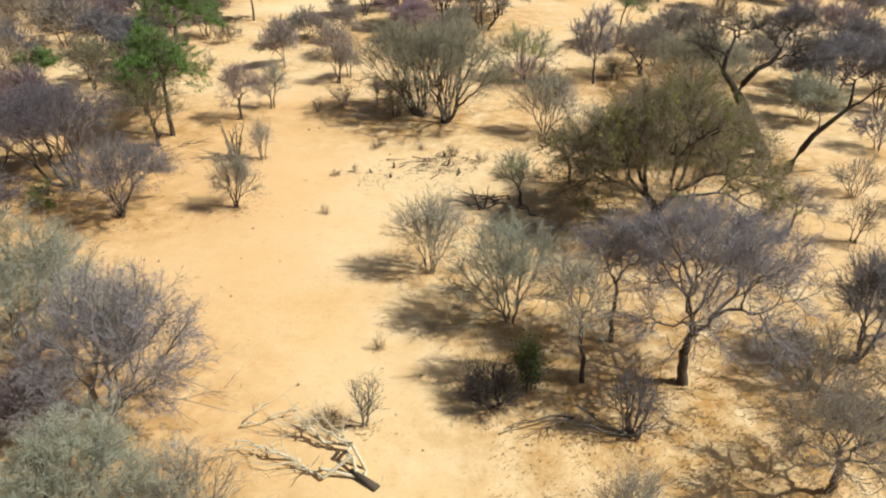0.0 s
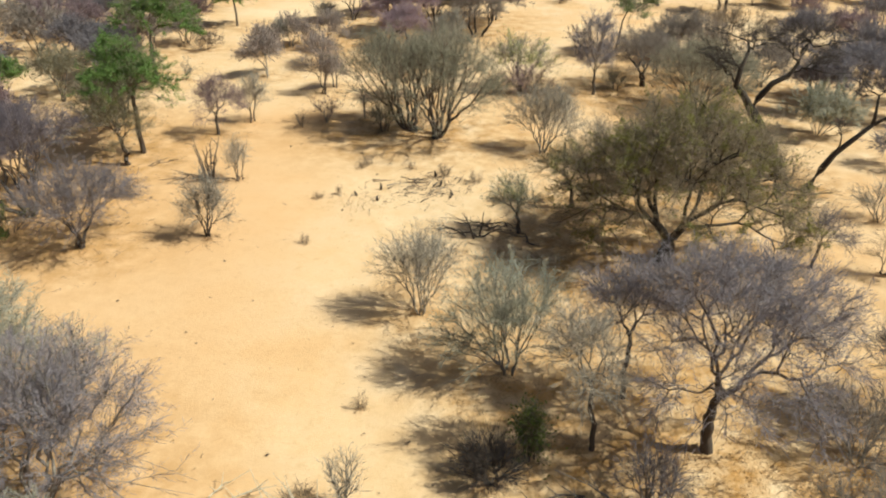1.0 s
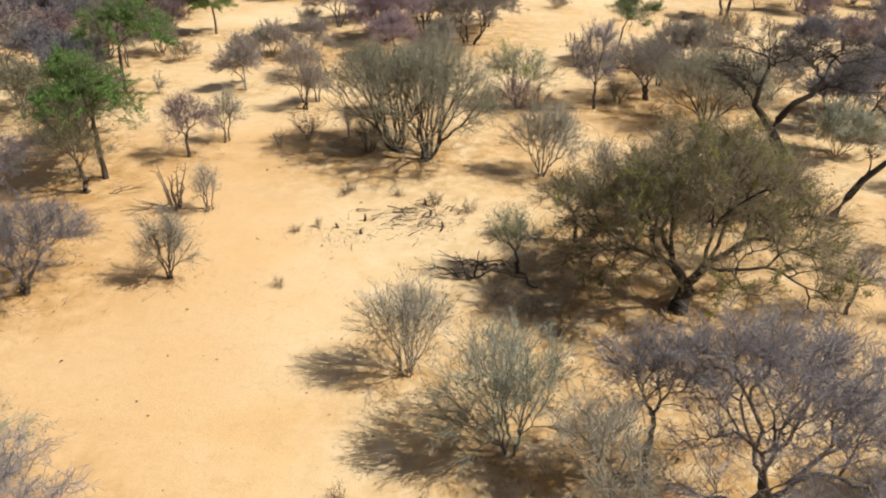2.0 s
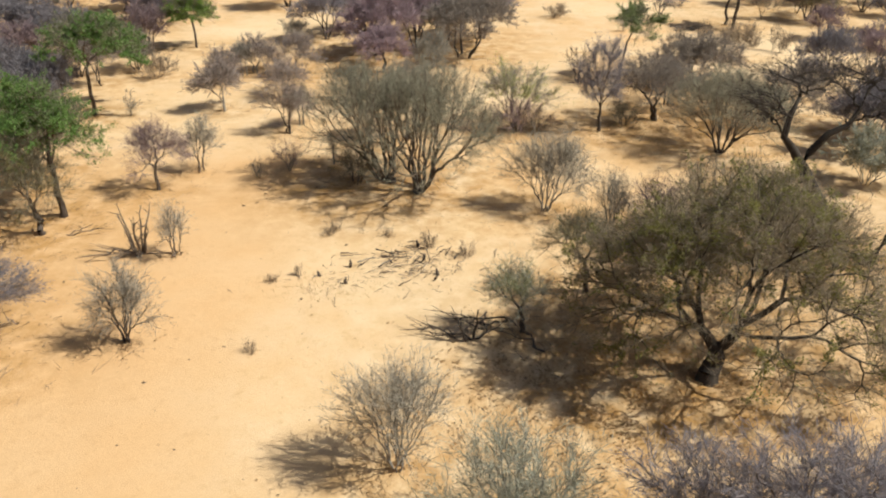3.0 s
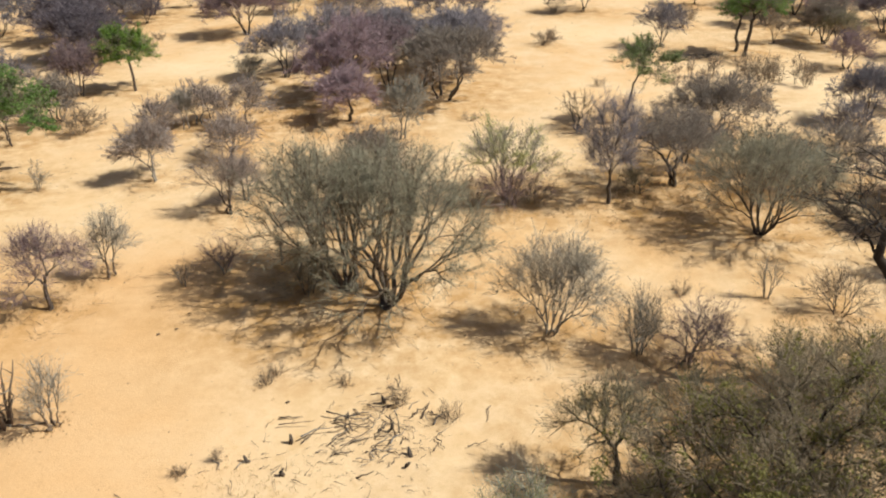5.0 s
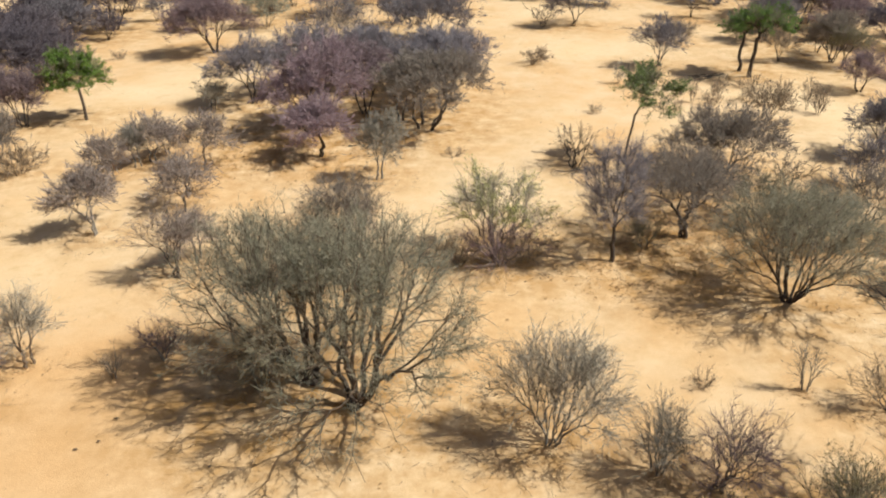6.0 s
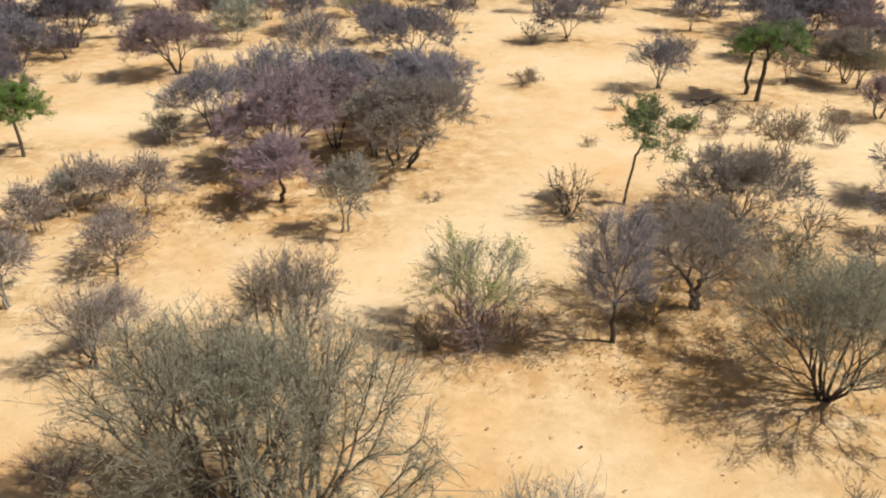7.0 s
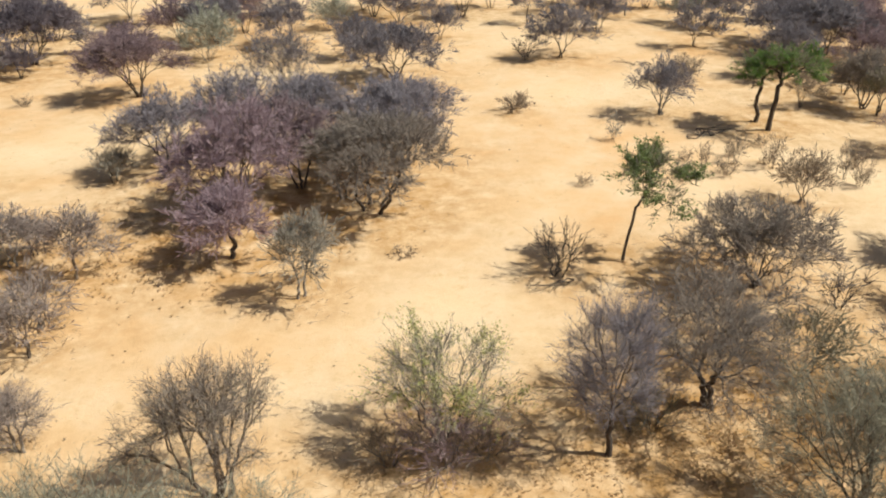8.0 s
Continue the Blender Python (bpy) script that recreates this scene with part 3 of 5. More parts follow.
plant("bush", -16.0, 28.0, 1.2, 2.6, "green_tree", "low green shrub under a purple thorn tree", "bush", seed=313, bole=0.0, stems=5, low=0.3, leaves=26, leaf=LEAF_OLIVE_GREEN)
plant("bush", -24.4, 44.2, 2.4, 3.4, "green_tree", "low bright green leafy bush", "bush", seed=13, bole=0.1, stems=3)
plant("bush", -11.1, 38.9, 3.1, 3.2, "tan_bush", "bare brown thorn bush on a short trunk", "bush", off=0.1, seed=14, stems=1, bole=0.24, twig=TWIG_MAUVE, sprigs=33, bark=BARK_DARK)
plant("bush", -9.9, 40.9, 2.7, 2.3, "tan_bush", "small bare fawn thorn bush", "bush", off=0.2, seed=15, stems=2, bole=0.14, sprigs=30, twig=TWIG_PALE)
plant("bush", -8.7, 33.0, 2.2, 1.9, "tan_bush", "thin bare pale bush beside dead stems", "bush", off=0.1, seed=16, stems=3, twig=TWIG_PALE, sprigs=14)
plant("bush", -8.6, 27.7, 2.7, 2.6, "purple_bush", "small leafless purple-grey bush on open sand", "bush", off=0.05, seed=17, tips=22, stems=4, low=0.42, twig=TWIG_GREY, sprigs=22)
plant("tree", -1.4, 39.4, 5.2, 6.6, "fan_tree", "grey-olive thorn tree with a wide fan of limbs", off=-0.9, offy=0.7, seed=18, tips=20)
plant("tree", -0.3, 38.3, 5.4, 7.8, "fan_tree", "large grey-olive thorn tree with many rising stems", off=0.5, offy=0.5, seed=19, tips=19)
plant("tree", -0.9, 45.0, 4.3, 4.0, "fan_tree", "smaller grey-brown thorn tree behind larger ones", off=0.2, seed=318, stems=4, twig=TWIG_BROWN, low=0.48, sprigs=40)
plant("bush", 4.7, 36.5, 3.5, 3.9, "grey_bush", "fan-shaped leafless grey-brown thorn bush", "bush", off=0.15, seed=20, stems=7, tips=30, tip_r=0.005, twig=TWIG_PALE, sprigs=18)
plant("bush", 4.5, 46.5, 3.3, 4.9, "tan_bush", "gnarled brown bush with yellow-green leafy tips", "bush", off=0.0, offy=0.2, seed=21, leaves=26, leaf=LEAF_LIME, sway=0.12, stems=4, bole=0.06, leaf_len=0.065, twig=TWIG_PALE, sprigs=16, low=0.5, cap=0.7, lobes=0.3)
plant("bush", 4.7, 45.9, 2.0, 3.6, "tan_bush", "low pinkish-brown leafless thorn bush", "bush", seed=322, twig=TWIG_ROSE, stems=6, bole=0.0, low=0.35)
plant("tree", 8.7, 45.8, 4.6, 3.3, "purple_bush", "upright leafless purple-grey thorn tree on one trunk", off=0.05, seed=22, stems=1, bole=0.2, tips=22, low=0.34, cap=0.0, profile=FAN, shell=0.3, first=0.08, fork=0.12, tip_r=0.0055, twig=TWIG_LILAC, sprigs=28, sway=0.035, up=0.35, mess=0.4)
plant("bush", 12.0, 47.5, 3.6, 6.0, "purple_bush", "brownish leafless thorn bush with a leaning trunk", "bush", off=-0.3, seed=23, twig=TWIG_BROWN, bole=0.2, stems=2, low=0.5, tips=22, sprigs=30)
plant("tree", 13.8, 42.6, 4.2, 6.6, "fan_tree", "dark-stemmed thorn tree spreading like a fan", off=0.1, seed=24, tips=22, low=0.5, sprigs=32, stems=10, sway=0.03, tip_r=0.007, power=0.43)
plant("bush", 16.2, 53.7, 3.2, 6.6, "purple_bush", "broad rounded leafless thorn bush, brown-grey", "bush", off=0.0, seed=25, stems=6, tips=24, twig=TWIG_BROWN, sprigs=34, lobes=0.06, gap=-0.7, low=0.42, bole=0.05)
plant("tree", 12.0, 55.9, 4.4, 3.6, "green_tree", "small fresh green tree on a slim bare trunk", off=0.7, seed=26, bole=0.5, low=0.76, cap=0.6, leaves=40, gap=-0.15, leaf=LEAF_GREY_GREEN, tip_r=0.006, lobes=0.3)


def gnarled_tree(label, x, y, h, trunk, limbs, seed, **over):
    """A dark twisted tree: a bent trunk, thick limbs, and a spray of twigs about the end of each limb."""
    rng = np.random.default_rng(seed)
    o = dict(KINDS["umbrella_tree"], **over)
    root = tagged(new("tree"), label, "tree")
    root.location = (x, y, 0)
    v, f = rod(trunk[0], trunk[1], 9)
    part("trunk", mesh_of("trunk", v, f, BARK_BLACK, True), root)
    segs, total = [], 0
    for points, radii, sprays in limbs:
        points = np.array(points, float)
        points[1:-1] += rng.normal(0, 0.05, points[1:-1].shape)
        v, f = rod(points, radii, 7)
        part("limb", mesh_of("limb", v, f, BARK_BLACK, True), root)
        for start, c, size, n in sprays:
            tips = np.array(c) + rng.normal(0, 0.5, (n, 3)) * np.array(size)
            own = skeleton_of(rng, points[start], tips, o["tip_r"], o["power"], o["sway"], 0.3, 0.0)
            v, f = tubes(*(np.array([g[i] for g in own]) for i in range(4)), 5)
            part("branch", mesh_of("branch", v, f, BARK_BLACK, True), root)
            segs += own
            total += n
    dress(root, rng, *(np.array([g[i] for g in segs]) for i in range(4)), o, h, (0.0, 0.0), total, seed)
    FEET.append((x, y, 4.0, 1.0))
    return root


gnarled_tree("dark gnarled thorn tree with a forked trunk", 14.6, 33.4, 6.6,
             (((0.15, 0.0, -0.15), (-0.15, 0.0, 0.5), (-0.7, -0.05, 1.5), (-1.2, -0.05, 2.3), (-1.72, -0.08, 3.05), (-1.8, -0.1, 3.2)), (0.36, 0.27, 0.24, 0.22, 0.21, 0.14)),
             ((((-1.7, -0.08, 3.0), (-2.2, -0.12, 3.6), (-2.5, -0.17, 4.1), (-2.45, -0.1, 4.8), (-2.2, 0.1, 5.4)), (0.17, 0.15, 0.12, 0.095, 0.06),
               ((4, (-2.0, 0.4, 6.1), (1.7, 2.2, 0.5), 46), (3, (-3.4, -0.4, 5.5), (1.2, 1.6, 0.6), 30), (2, (-3.3, 0.6, 5.0), (1.0, 1.6, 0.5), 18))),
              (((-1.74, -0.08, 3.02), (-1.5, -0.1, 3.6), (-1.1, -0.13, 4.2), (-0.5, -0.1, 4.45), (-0.15, 0.0, 5.0), (0.0, 0.1, 5.5)), (0.15, 0.135, 0.12, 0.1, 0.075, 0.05),
               ((5, (0.3, 0.4, 6.0), (1.9, 2.2, 0.5), 44), (3, (0.9, -0.5, 5.2), (1.3, 1.6, 0.6), 26), (4, (-0.9, 0.3, 5.9), (1.2, 1.6, 0.5), 20)))),
             27, tip_r=0.010, power=0.42, sway=0.13, twigs=6, sprigs=30)
gnarled_tree("thorn tree on a long dark leaning trunk", 15.2, 31.8, 5.0,
             (((-0.1, 0.0, -0.15), (0.05, 0.0, 0.3), (0.4, 0.0, 1.0), (0.78, 0.0, 1.68), (1.4, 0.0, 2.3), (2.05, 0.0, 2.95)), (0.24, 0.16, 0.14, 0.125, 0.105, 0.08)),
             ((((2.0, 0.0, 2.9), (2.1, 0.05, 3.4), (1.95, 0.0, 3.95)), (0.08, 0.06, 0.045), ((2, (2.1, 0.3, 4.5), (1.5, 1.5, 0.5), 30),)),
              (((2.0, 0.0, 2.9), (2.5, -0.1, 3.2), (2.9, -0.1, 3.7)), (0.075, 0.055, 0.04), ((2, (3.3, 0.0, 4.2), (1.4, 1.5, 0.5), 26),)),
              (((0.78, 0.0, 1.66), (0.85, -0.15, 2.1), (0.75, -0.25, 2.5)), (0.05, 0.035, 0.02), ((2, (0.7, -0.3, 2.9), (0.6, 0.6, 0.4), 8),))),
             28, tip_r=0.009, power=0.42, sway=0.12, sprigs=20)
plant("tree", 7.6, 25.6, 6.1, 9.0, "leafy_tree", "large olive-leaved thorn tree with a low dense crown", off=0.6, seed=30, tips=24, twigs=7, leaves=26, leaf_len=0.07, offy=0.6, sprigs=42, leaf=LEAF_THORN, droop=0.16, low=0.28, cap=0.95, lobes=0.08, twig=TWIG_BARE_BROWN, limb=BARK_BLACK, bark=BARK_BLACK, skirt=0.12, skirt_arc=(-50, 200), mess=0.65, clear=0.45, power=0.45)
plant("tree", 5.1, 30.3, 3.0, 2.9, "olive_tree", "small dark olive thorn tree", off=-0.2, seed=30)
plant("tree", 2.8, 27.9, 2.5, 2.5, "olive_tree", "small olive-green thorn tree in fine leaf", off=0.0, seed=31, leaves=30, twig=TWIG_SAGE, leaf=LEAF_OLIVE_LIGHT, sprigs=14, bole=0.2)
plant("bush", 1.9, 19.5, 3.8, 4.2, "sage_bush", "rounded grey-green thorn bush with fine dry leaf", "bush", off=-0.1, seed=32, tips=24, tip_r=0.0055, sprigs=22, low=0.34, cap=0.95)
plant("bush", -0.6, 22.5, 3.1, 3.0, "grey_bush", "leafless pale grey thorn bush on open sand", "bush", off=0.0, seed=33, tips=30, tip_r=0.0046, stems=6, sprigs=16, twig=TWIG_PALE)
plant("tree", 3.6, 16.4, 4.3, 2.6, "purple_bush", "slim leafless grey thorn tree on a thin trunk", off=-0.4, seed=34, stems=1, bole=0.4, low=0.62, tip_r=0.0055, twig=TWIG_PALE, limb=BARK_GREY)
plant("tree", 4.9, 18.5, 4.2, 3.0, "purple_bush", "slender leafless grey tree beside a bigger one", off=-0.1, seed=134, stems=1, bole=0.38, low=0.6, tip_r=0.0055, twig=TWIG_LILAC)
plant("tree", 6.4, 16.5, 5.2, 6.6, "purple_tree", "big leafless purple-grey thorn tree with dark stems", off=0.3, offy=0.3, seed=35, stems=1, foot=0.03, bole=0.2, first=0.12, fork=0.16, tips=22, sway=0.1, low=0.45, cap=0.8, tip_r=0.0066, twig=TWIG_LILAC, sprigs=34, lean=0.1)
plant("bush", 11.5, 17.5, 3.6, 3.2, "purple_bush", "purple-grey leafless thorn bush", "bush", off=0.1, seed=36, sprigs=50, tips=22)
plant("tree", 8.6, 12.5, 2.8, 4.0, "tan_bush", "low brown thorn tree with sparse dry leaf", off=0.0, seed=37, stems=1, bole=0.2, tips=22, leaves=12, sway=0.1, sprigs=21, twig=TWIG_BROWN)
plant("bush", 4.5, 14.4, 2.1, 2.0, "purple_bush", "small dark leafless bush in tree shade", "bush", off=0.0, seed=38)
plant("bush", 2.1, 16.2, 1.6, 0.9, "green_tree", "small vivid green shrub in dead brush", "bush", seed=39, stems=4, bole=0.0, leaf=LEAF_OLIVE_GREEN, tips=60, cap=0.0, low=0.1, profile=TALL, leaves=16, twigs=8, sprigs=16)
plant("bush", 1.2, 15.6, 1.1, 2.3, "dead_bush", "low mound of dark dead thorn brush", "bush", off=-0.1, seed=40, low=0.05, tips=45, twigs=8, sprigs=14)
plant("sapling", -2.1, 14.7, 1.7, 1.2, "sapling", "thin bare pale sapling on sand", "sapling", off=0.05, seed=41, tips=30, twig=TWIG_PALE)
plant("bush", 3.9, 11.4, 1.8, 2.1, "grey_bush", "low pale leafless bush", "bush", off=0.0, seed=42, tips=26, twig=TWIG_PALE)
plant("bush", 12.6, 25.5, 2.4, 2.3, "purple_bush", "small leafless purple-grey bush with a crooked stem", "bush", off=0.2, seed=43, stems=1, bole=0.2)
plant("bush", 14.9, 24.8, 1.9, 1.5, "tan_bush", "small leafless brown bush", "bush", off=0.0, seed=44)
plant("tree", 23.0, 44.5, 3.4, 5.0, "purple_tree", "dark purple-grey thorn tree with a dense crown", seed=45, stems=2, sprigs=42, tips=22)
plant("bush", 18.7, 38.8, 2.6, 4.2, "sage_bush", "low grey-green leafy thorn bush", "bush", seed=46, leaves=40, leaf=LEAF_OLIVE, sprigs=50)
plant("bush", 14.0, 37.0, 1.6, 2.9, "tan_bush", "low brown leafless thorn bush", "bush", seed=47, stems=4, bole=0.0)
plant("sapling", 12.1, 38.0, 1.7, 1.2, "sapling", "thin bare brown sapling", "sapling", off=-0.1, seed=48)
plant("bush", 7.1, 35.3, 2.2, 2.0, "grey_bush", "small pale leafless bush", "bush", seed=49, tips=22)
plant("bush", 8.3, 34.6, 2.2, 3.2, "tan_bush", "small dark-stemmed leafless bush", "bush", off=0.2, seed=50, twig=TWIG_MAUVE, sway=0.1)

# ---------------------------------------------------------------- the farther plants
plant("tree", -2.9, 57.5, 3.0, 4.0, "mauve_tree", "small dusky purple leafless thorn tree before a thicket", off=0.1, seed=60, tips=26, low=0.45, bole=0.2, stems=1, gap=-0.7, twig=TWIG_ROSE, sprigs=44)
plant("tree", -7.4, 67.0, 3.9, 5.2, "purple_tree", "purple leafless thorn tree with dark stems", off=0.3, seed=61, tips=24, sprigs=34, low=0.55, bole=0.15, stems=3, twig=TWIG_LILAC)
plant("tree", -0.6, 64.4, 4.4, 5.0, "mauve_tree", "mauve-grey leafless thorn tree within a thicket", off=-0.2, seed=162, low=0.48, twig=TWIG_MAUVE, stems=4)
plant("tree", -4.6, 69.6, 4.4, 5.6, "purple_tree", "purple-grey leafless thorn tree within a thicket", off=0.4, seed=62, twig=TWIG_LILAC, low=0.55)
plant("tree", 2.7, 61.7, 4.2, 7.2, "purple_tree", "broad grey-brown thorn tree on dark slanting stems", off=0.6, seed=63, twig=TWIG_BROWN, foot=0.5, bole=0.2, low=0.55, cap=0.6, splay=0.6, tips=26, sprigs=34, stems=4, gap=-0.7)
plant("tree", 1.3, 63.0, 3.4, 3.6, "purple_tree", "dark-stemmed grey thorn tree beside a broad one", seed=163, twig=TWIG_GREY, stems=3, bole=0.25, low=0.6)
plant("tree", 4.2, 67.0, 4.2, 8.1, "purple_tree", "very broad purple-grey thorn tree, dense crown", off=-0.1, seed=64, low=0.52, tips=28, sprigs=39, lobes=0.08, bole=0.2, stems=3, gap=-0.7, twig=TWIG_LILAC)
plant("tree", -2.6, 76.5, 5.0, 6.0, "grey_bush", "open leafless thorn tree with pale crooked stems", seed=65, limb=BARK_PALE, bark=BARK_PALE, twig=TWIG_PURPLE, tips=16, sprigs=16, sway=0.1, tip_r=0.009, low=0.55)
plant("tree", 4.1, 83.0, 3.4, 7.0, "purple_tree", "broad purple-grey leafless thorn tree", seed=66, tips=24)
plant("bush", -12.4, 80.5, 4.0, 6.2, "mauve_tree", "dusky purple leafless thorn bush, spreading", "bush", seed=67, tips=24, twig=TWIG_MAUVE, low=0.5)
plant("tree", -9.8, 89.8, 3.7, 4.9, "sage_bush", "grey-green thorn tree in dry leaf", off=0.6, seed=68)
plant("tree", -22.8, 90.2, 4.4, 7.2, "purple_tree", "purple-grey leafless thorn tree", off=0.6, seed=69, tips=26, twig=TWIG_DUSK)
plant("bush", 0.2, 54.4, 3.3, 2.9, "grey_bush", "neat leafless pale grey bush on a short trunk", "bush", off=0.2, seed=70, stems=2, tips=24, twig=TWIG_GREY, bole=0.16)
plant("bush", -8.1, 56.5, 2.9, 3.0, "tan_bush", "leafless brown bush on a thin trunk", "bush", off=0.2, seed=71, stems=1, bole=0.28, sprigs=22, tips=20, twig=TWIG_FAWN)
plant("bush", -10.4, 58.5, 1.9, 2.0, "tan_bush", "small leafless brown bush", "bush", off=0.1, seed=72, bole=0.2, stems=2, low=0.45, tips=20, sprigs=22, gap=-0.7, lobes=0.1, twig=TWIG_FAWN)
plant("bush", -7.9, 51.7, 2.2, 2.8, "purple_bush", "leafless purple-grey thorn bush", "bush", off=0.1, seed=73, bole=0.2, stems=2, low=0.45, tips=20, sprigs=15, gap=-0.7, lobes=0.1, twig=TWIG_FAWN)
plant("bush", -6.8, 45.9, 2.8, 3.2, "purple_bush", "leafless mauve-grey thorn bush", "bush", off=-0.1, seed=74, twig=TWIG_FAWN, tips=20, bole=0.15, sprigs=18)
plant("bush", -10.9, 49.6, 2.9, 3.2, "grey_bush", "low leafless grey thorn bush", "bush", off=-0.1, seed=75, bole=0.2, stems=2, low=0.45, tips=22, sprigs=27, gap=-0.7, lobes=0.1, twig=TWIG_FAWN)
plant("bush", -8.1, 53.2, 2.2, 2.7, "grey_bush", "low rounded leafless grey bush", "bush", seed=76, twig=TWIG_FAWN, bole=0.2, stems=2, low=0.45, tips=22, sprigs=15, gap=-0.7, lobes=0.1)
plant("bush", -12.2, 55.6, 2.1, 3.0, "grey_bush", "low spreading leafless grey bush", "bush", seed=77, bole=0.2, stems=2, low=0.45, tips=22, sprigs=27, gap=-0.7, lobes=0.1, twig=TWIG_FAWN)
plant("tree", 21.6, 51.7, 2.7, 3.1, "purple_bush", "small leafless thorn tree with several stems", seed=78)
plant("bush", 21.3, 60.4, 2.5, 3.5, "tan_bush", "leafless pale brown bush on a short trunk", "bush", seed=79)
plant("tree", 16.5, 87.6, 3.7, 5.1, "purple_bush", "dark-stemmed leafless thorn tree", off=0.3, seed=80, stems=2, tips=24)
plant("tree", 27.6, 90.0, 3.3, 4.4, "purple_bush", "leafless purple thorn tree", seed=81, stems=2)
plant("tree", 33.8, 87.7, 3.8, 6.5, "purple_tree", "purple-grey dense thorn tree", seed=82)
plant("tree", 24.2, 71.4, 3.9, 3.5, "umbrella_tree", "flat-topped deep green tree on a slim trunk", seed=83, leaf=LEAF_GREEN, leaves=60, bole=0.5, low=0.76, leaf_len=0.075, leaf_wide=0.3, sprigs=9, twig=TWIG_OLIVE)
plant("tree", 24.3, 69.7, 4.6, 4.4, "umbrella_tree", "taller flat-topped deep green tree on a slim trunk", off=0.4, seed=84, leaf=LEAF_GREEN, leaves=60, bole=0.5, low=0.76, leaf_len=0.075, leaf_wide=0.3, sprigs=9, twig=TWIG_OLIVE)
plant("bush", 19.3, 73.2, 3.4, 4.4, "grey_bush", "fan-shaped leafless grey bush on a short stem", "bush", seed=85, stems=5, low=0.55, bole=0.15, tips=24, twig=TWIG_PURPLE)
plant("tree", 37.5, 83.6, 3.5, 4.9, "mauve_tree", "brown-purple leafless thorn tree", seed=86)
plant("tree", 31.6, 71.7, 3.0, 3.9, "olive_tree", "olive-brown leafless thorn tree", seed=87, stems=3)
plant("bush", 10.8, 74.5, 1.2, 2.8, "tan_bush", "low scrubby brown bush", "bush", seed=88)
plant("bush", 9.4, 55.1, 2.3, 2.9, "dead_bush", "dead gnarled thorn bush, dark bare limbs", "bush", seed=89)
plant("tree", -26.4, 78.9, 3.6, 6.3, "purple_tree", "dark purple leafless thorn tree", off=1.0, seed=90, tips=26, sprigs=44, twig=TWIG_DUSK, gap=-0.7)
plant("tree", -23.3, 72.8, 4.1, 7.0, "purple_tree", "broad dark purple leafless thorn tree", off=0.8, seed=91, tips=26, sprigs=44, twig=TWIG_DUSK, gap=-0.7)
plant("tree", -32.5, 81.6, 3.7, 7.0, "purple_tree", "purple-grey leafless thorn tree", off=0.6, seed=93)
plant("bush", -10.8, 57.7, 2.3, 3.0, "grey_bush", "grey leafless thorn bush on sand", "bush", seed=94, bole=0.2, stems=2, low=0.45, tips=22, sprigs=27, gap=-0.7, lobes=0.1, twig=TWIG_FAWN)
plant("tree", -18.6, 47.4, 3.5, 3.9, "purple_tree", "leafless purple-grey thorn tree", off=-0.6, seed=95, tips=23)
plant("tree", -24.3, 52.8, 3.4, 4.2, "purple_bush", "leafless grey-purple thorn tree", seed=96, tips=23)
plant("tree", -31.2, 64.0, 4.0, 6.2, "purple_tree", "purple-grey leafless thorn tree in a thicket", seed=330)
plant("tree", -34.5, 60.5, 3.6, 5.6, "mauve_tree", "brown-purple leafless thorn tree in a thicket", seed=331, twig=TWIG_BROWN)
plant("tree", -28.0, 55.5, 3.6, 5.6, "mauve_tree", "dusky brown leafless thorn tree, spreading", seed=332, twig=TWIG_BROWN)
plant("tree", -29.0, 49.0, 3.2, 5.2, "purple_tree", "purple-brown leafless thorn tree by a green bush", seed=333)
plant("tree", -21.3, 44.4, 3.2, 4.8, "olive_tree", "olive-grey thorn tree by a green bush", seed=334, stems=3, bole=0.1)
plant("tree", -26.5, 43.8, 3.4, 4.6, "tan_bush", "brown leafless thorn tree on one trunk", off=0.3, seed=101, stems=1, bole=0.3)
plant("tree", -20.6, 49.4, 3.2, 4.8, "purple_tree", "blue-grey leafless thorn tree with a wide crown", seed=102, tips=23)
plant("bush", -22.6, 46.7, 2.1, 3.0, "olive_tree", "low olive-brown thorn bush", "bush", off=0.1, seed=103, stems=3, bole=0.05)
plant("tree", -17.9, 40.9, 2.4, 2.7, "tan_bush", "bare brown thorn tree with forked stems", off=0.2, seed=104)
plant("tree", -32.3, 57.6, 3.4, 5.2, "tan_bush", "brown leafless thorn tree", off=0.4, seed=105)
plant("tree", -30.1, 60.5, 3.2, 5.0, "mauve_tree", "brown-purple leafless thorn tree", off=0.4, seed=106)
plant("tree", -27.8, 64.5, 3.2, 4.6, "purple_tree", "purple-grey leafless thorn tree", seed=107, tips=23)
plant("tree", -30.5, 69.0, 3.4, 5.0, "purple_tree", "dark purple leafless thorn tree", seed=108, tips=23)
plant("tree", -22.6, 52.7, 2.8, 4.0, "purple_tree", "low blue-grey leafless thorn tree", off=0.2, seed=109, tips=23)
plant("tree", -21.7, 56.9, 2.6, 2.8, "mauve_tree", "dark-stemmed leafless thorn tree", off=0.1, seed=110, tips=23)
plant("tree", -26.5, 60.0, 3.0, 4.2, "mauve_tree", "dusky brown leafless thorn tree", seed=111, tips=23)
plant("bush", -22.1, 86.1, 2.2, 3.2, "purple_bush", "low purple-grey leafless bush", "bush", off=0.2, seed=112, tips=26, twig=TWIG_DUSK)
plant("bush", -20.2, 93.5, 2.2, 2.4, "purple_bush", "small dark leafless bush", "bush", off=0.2, seed=113)
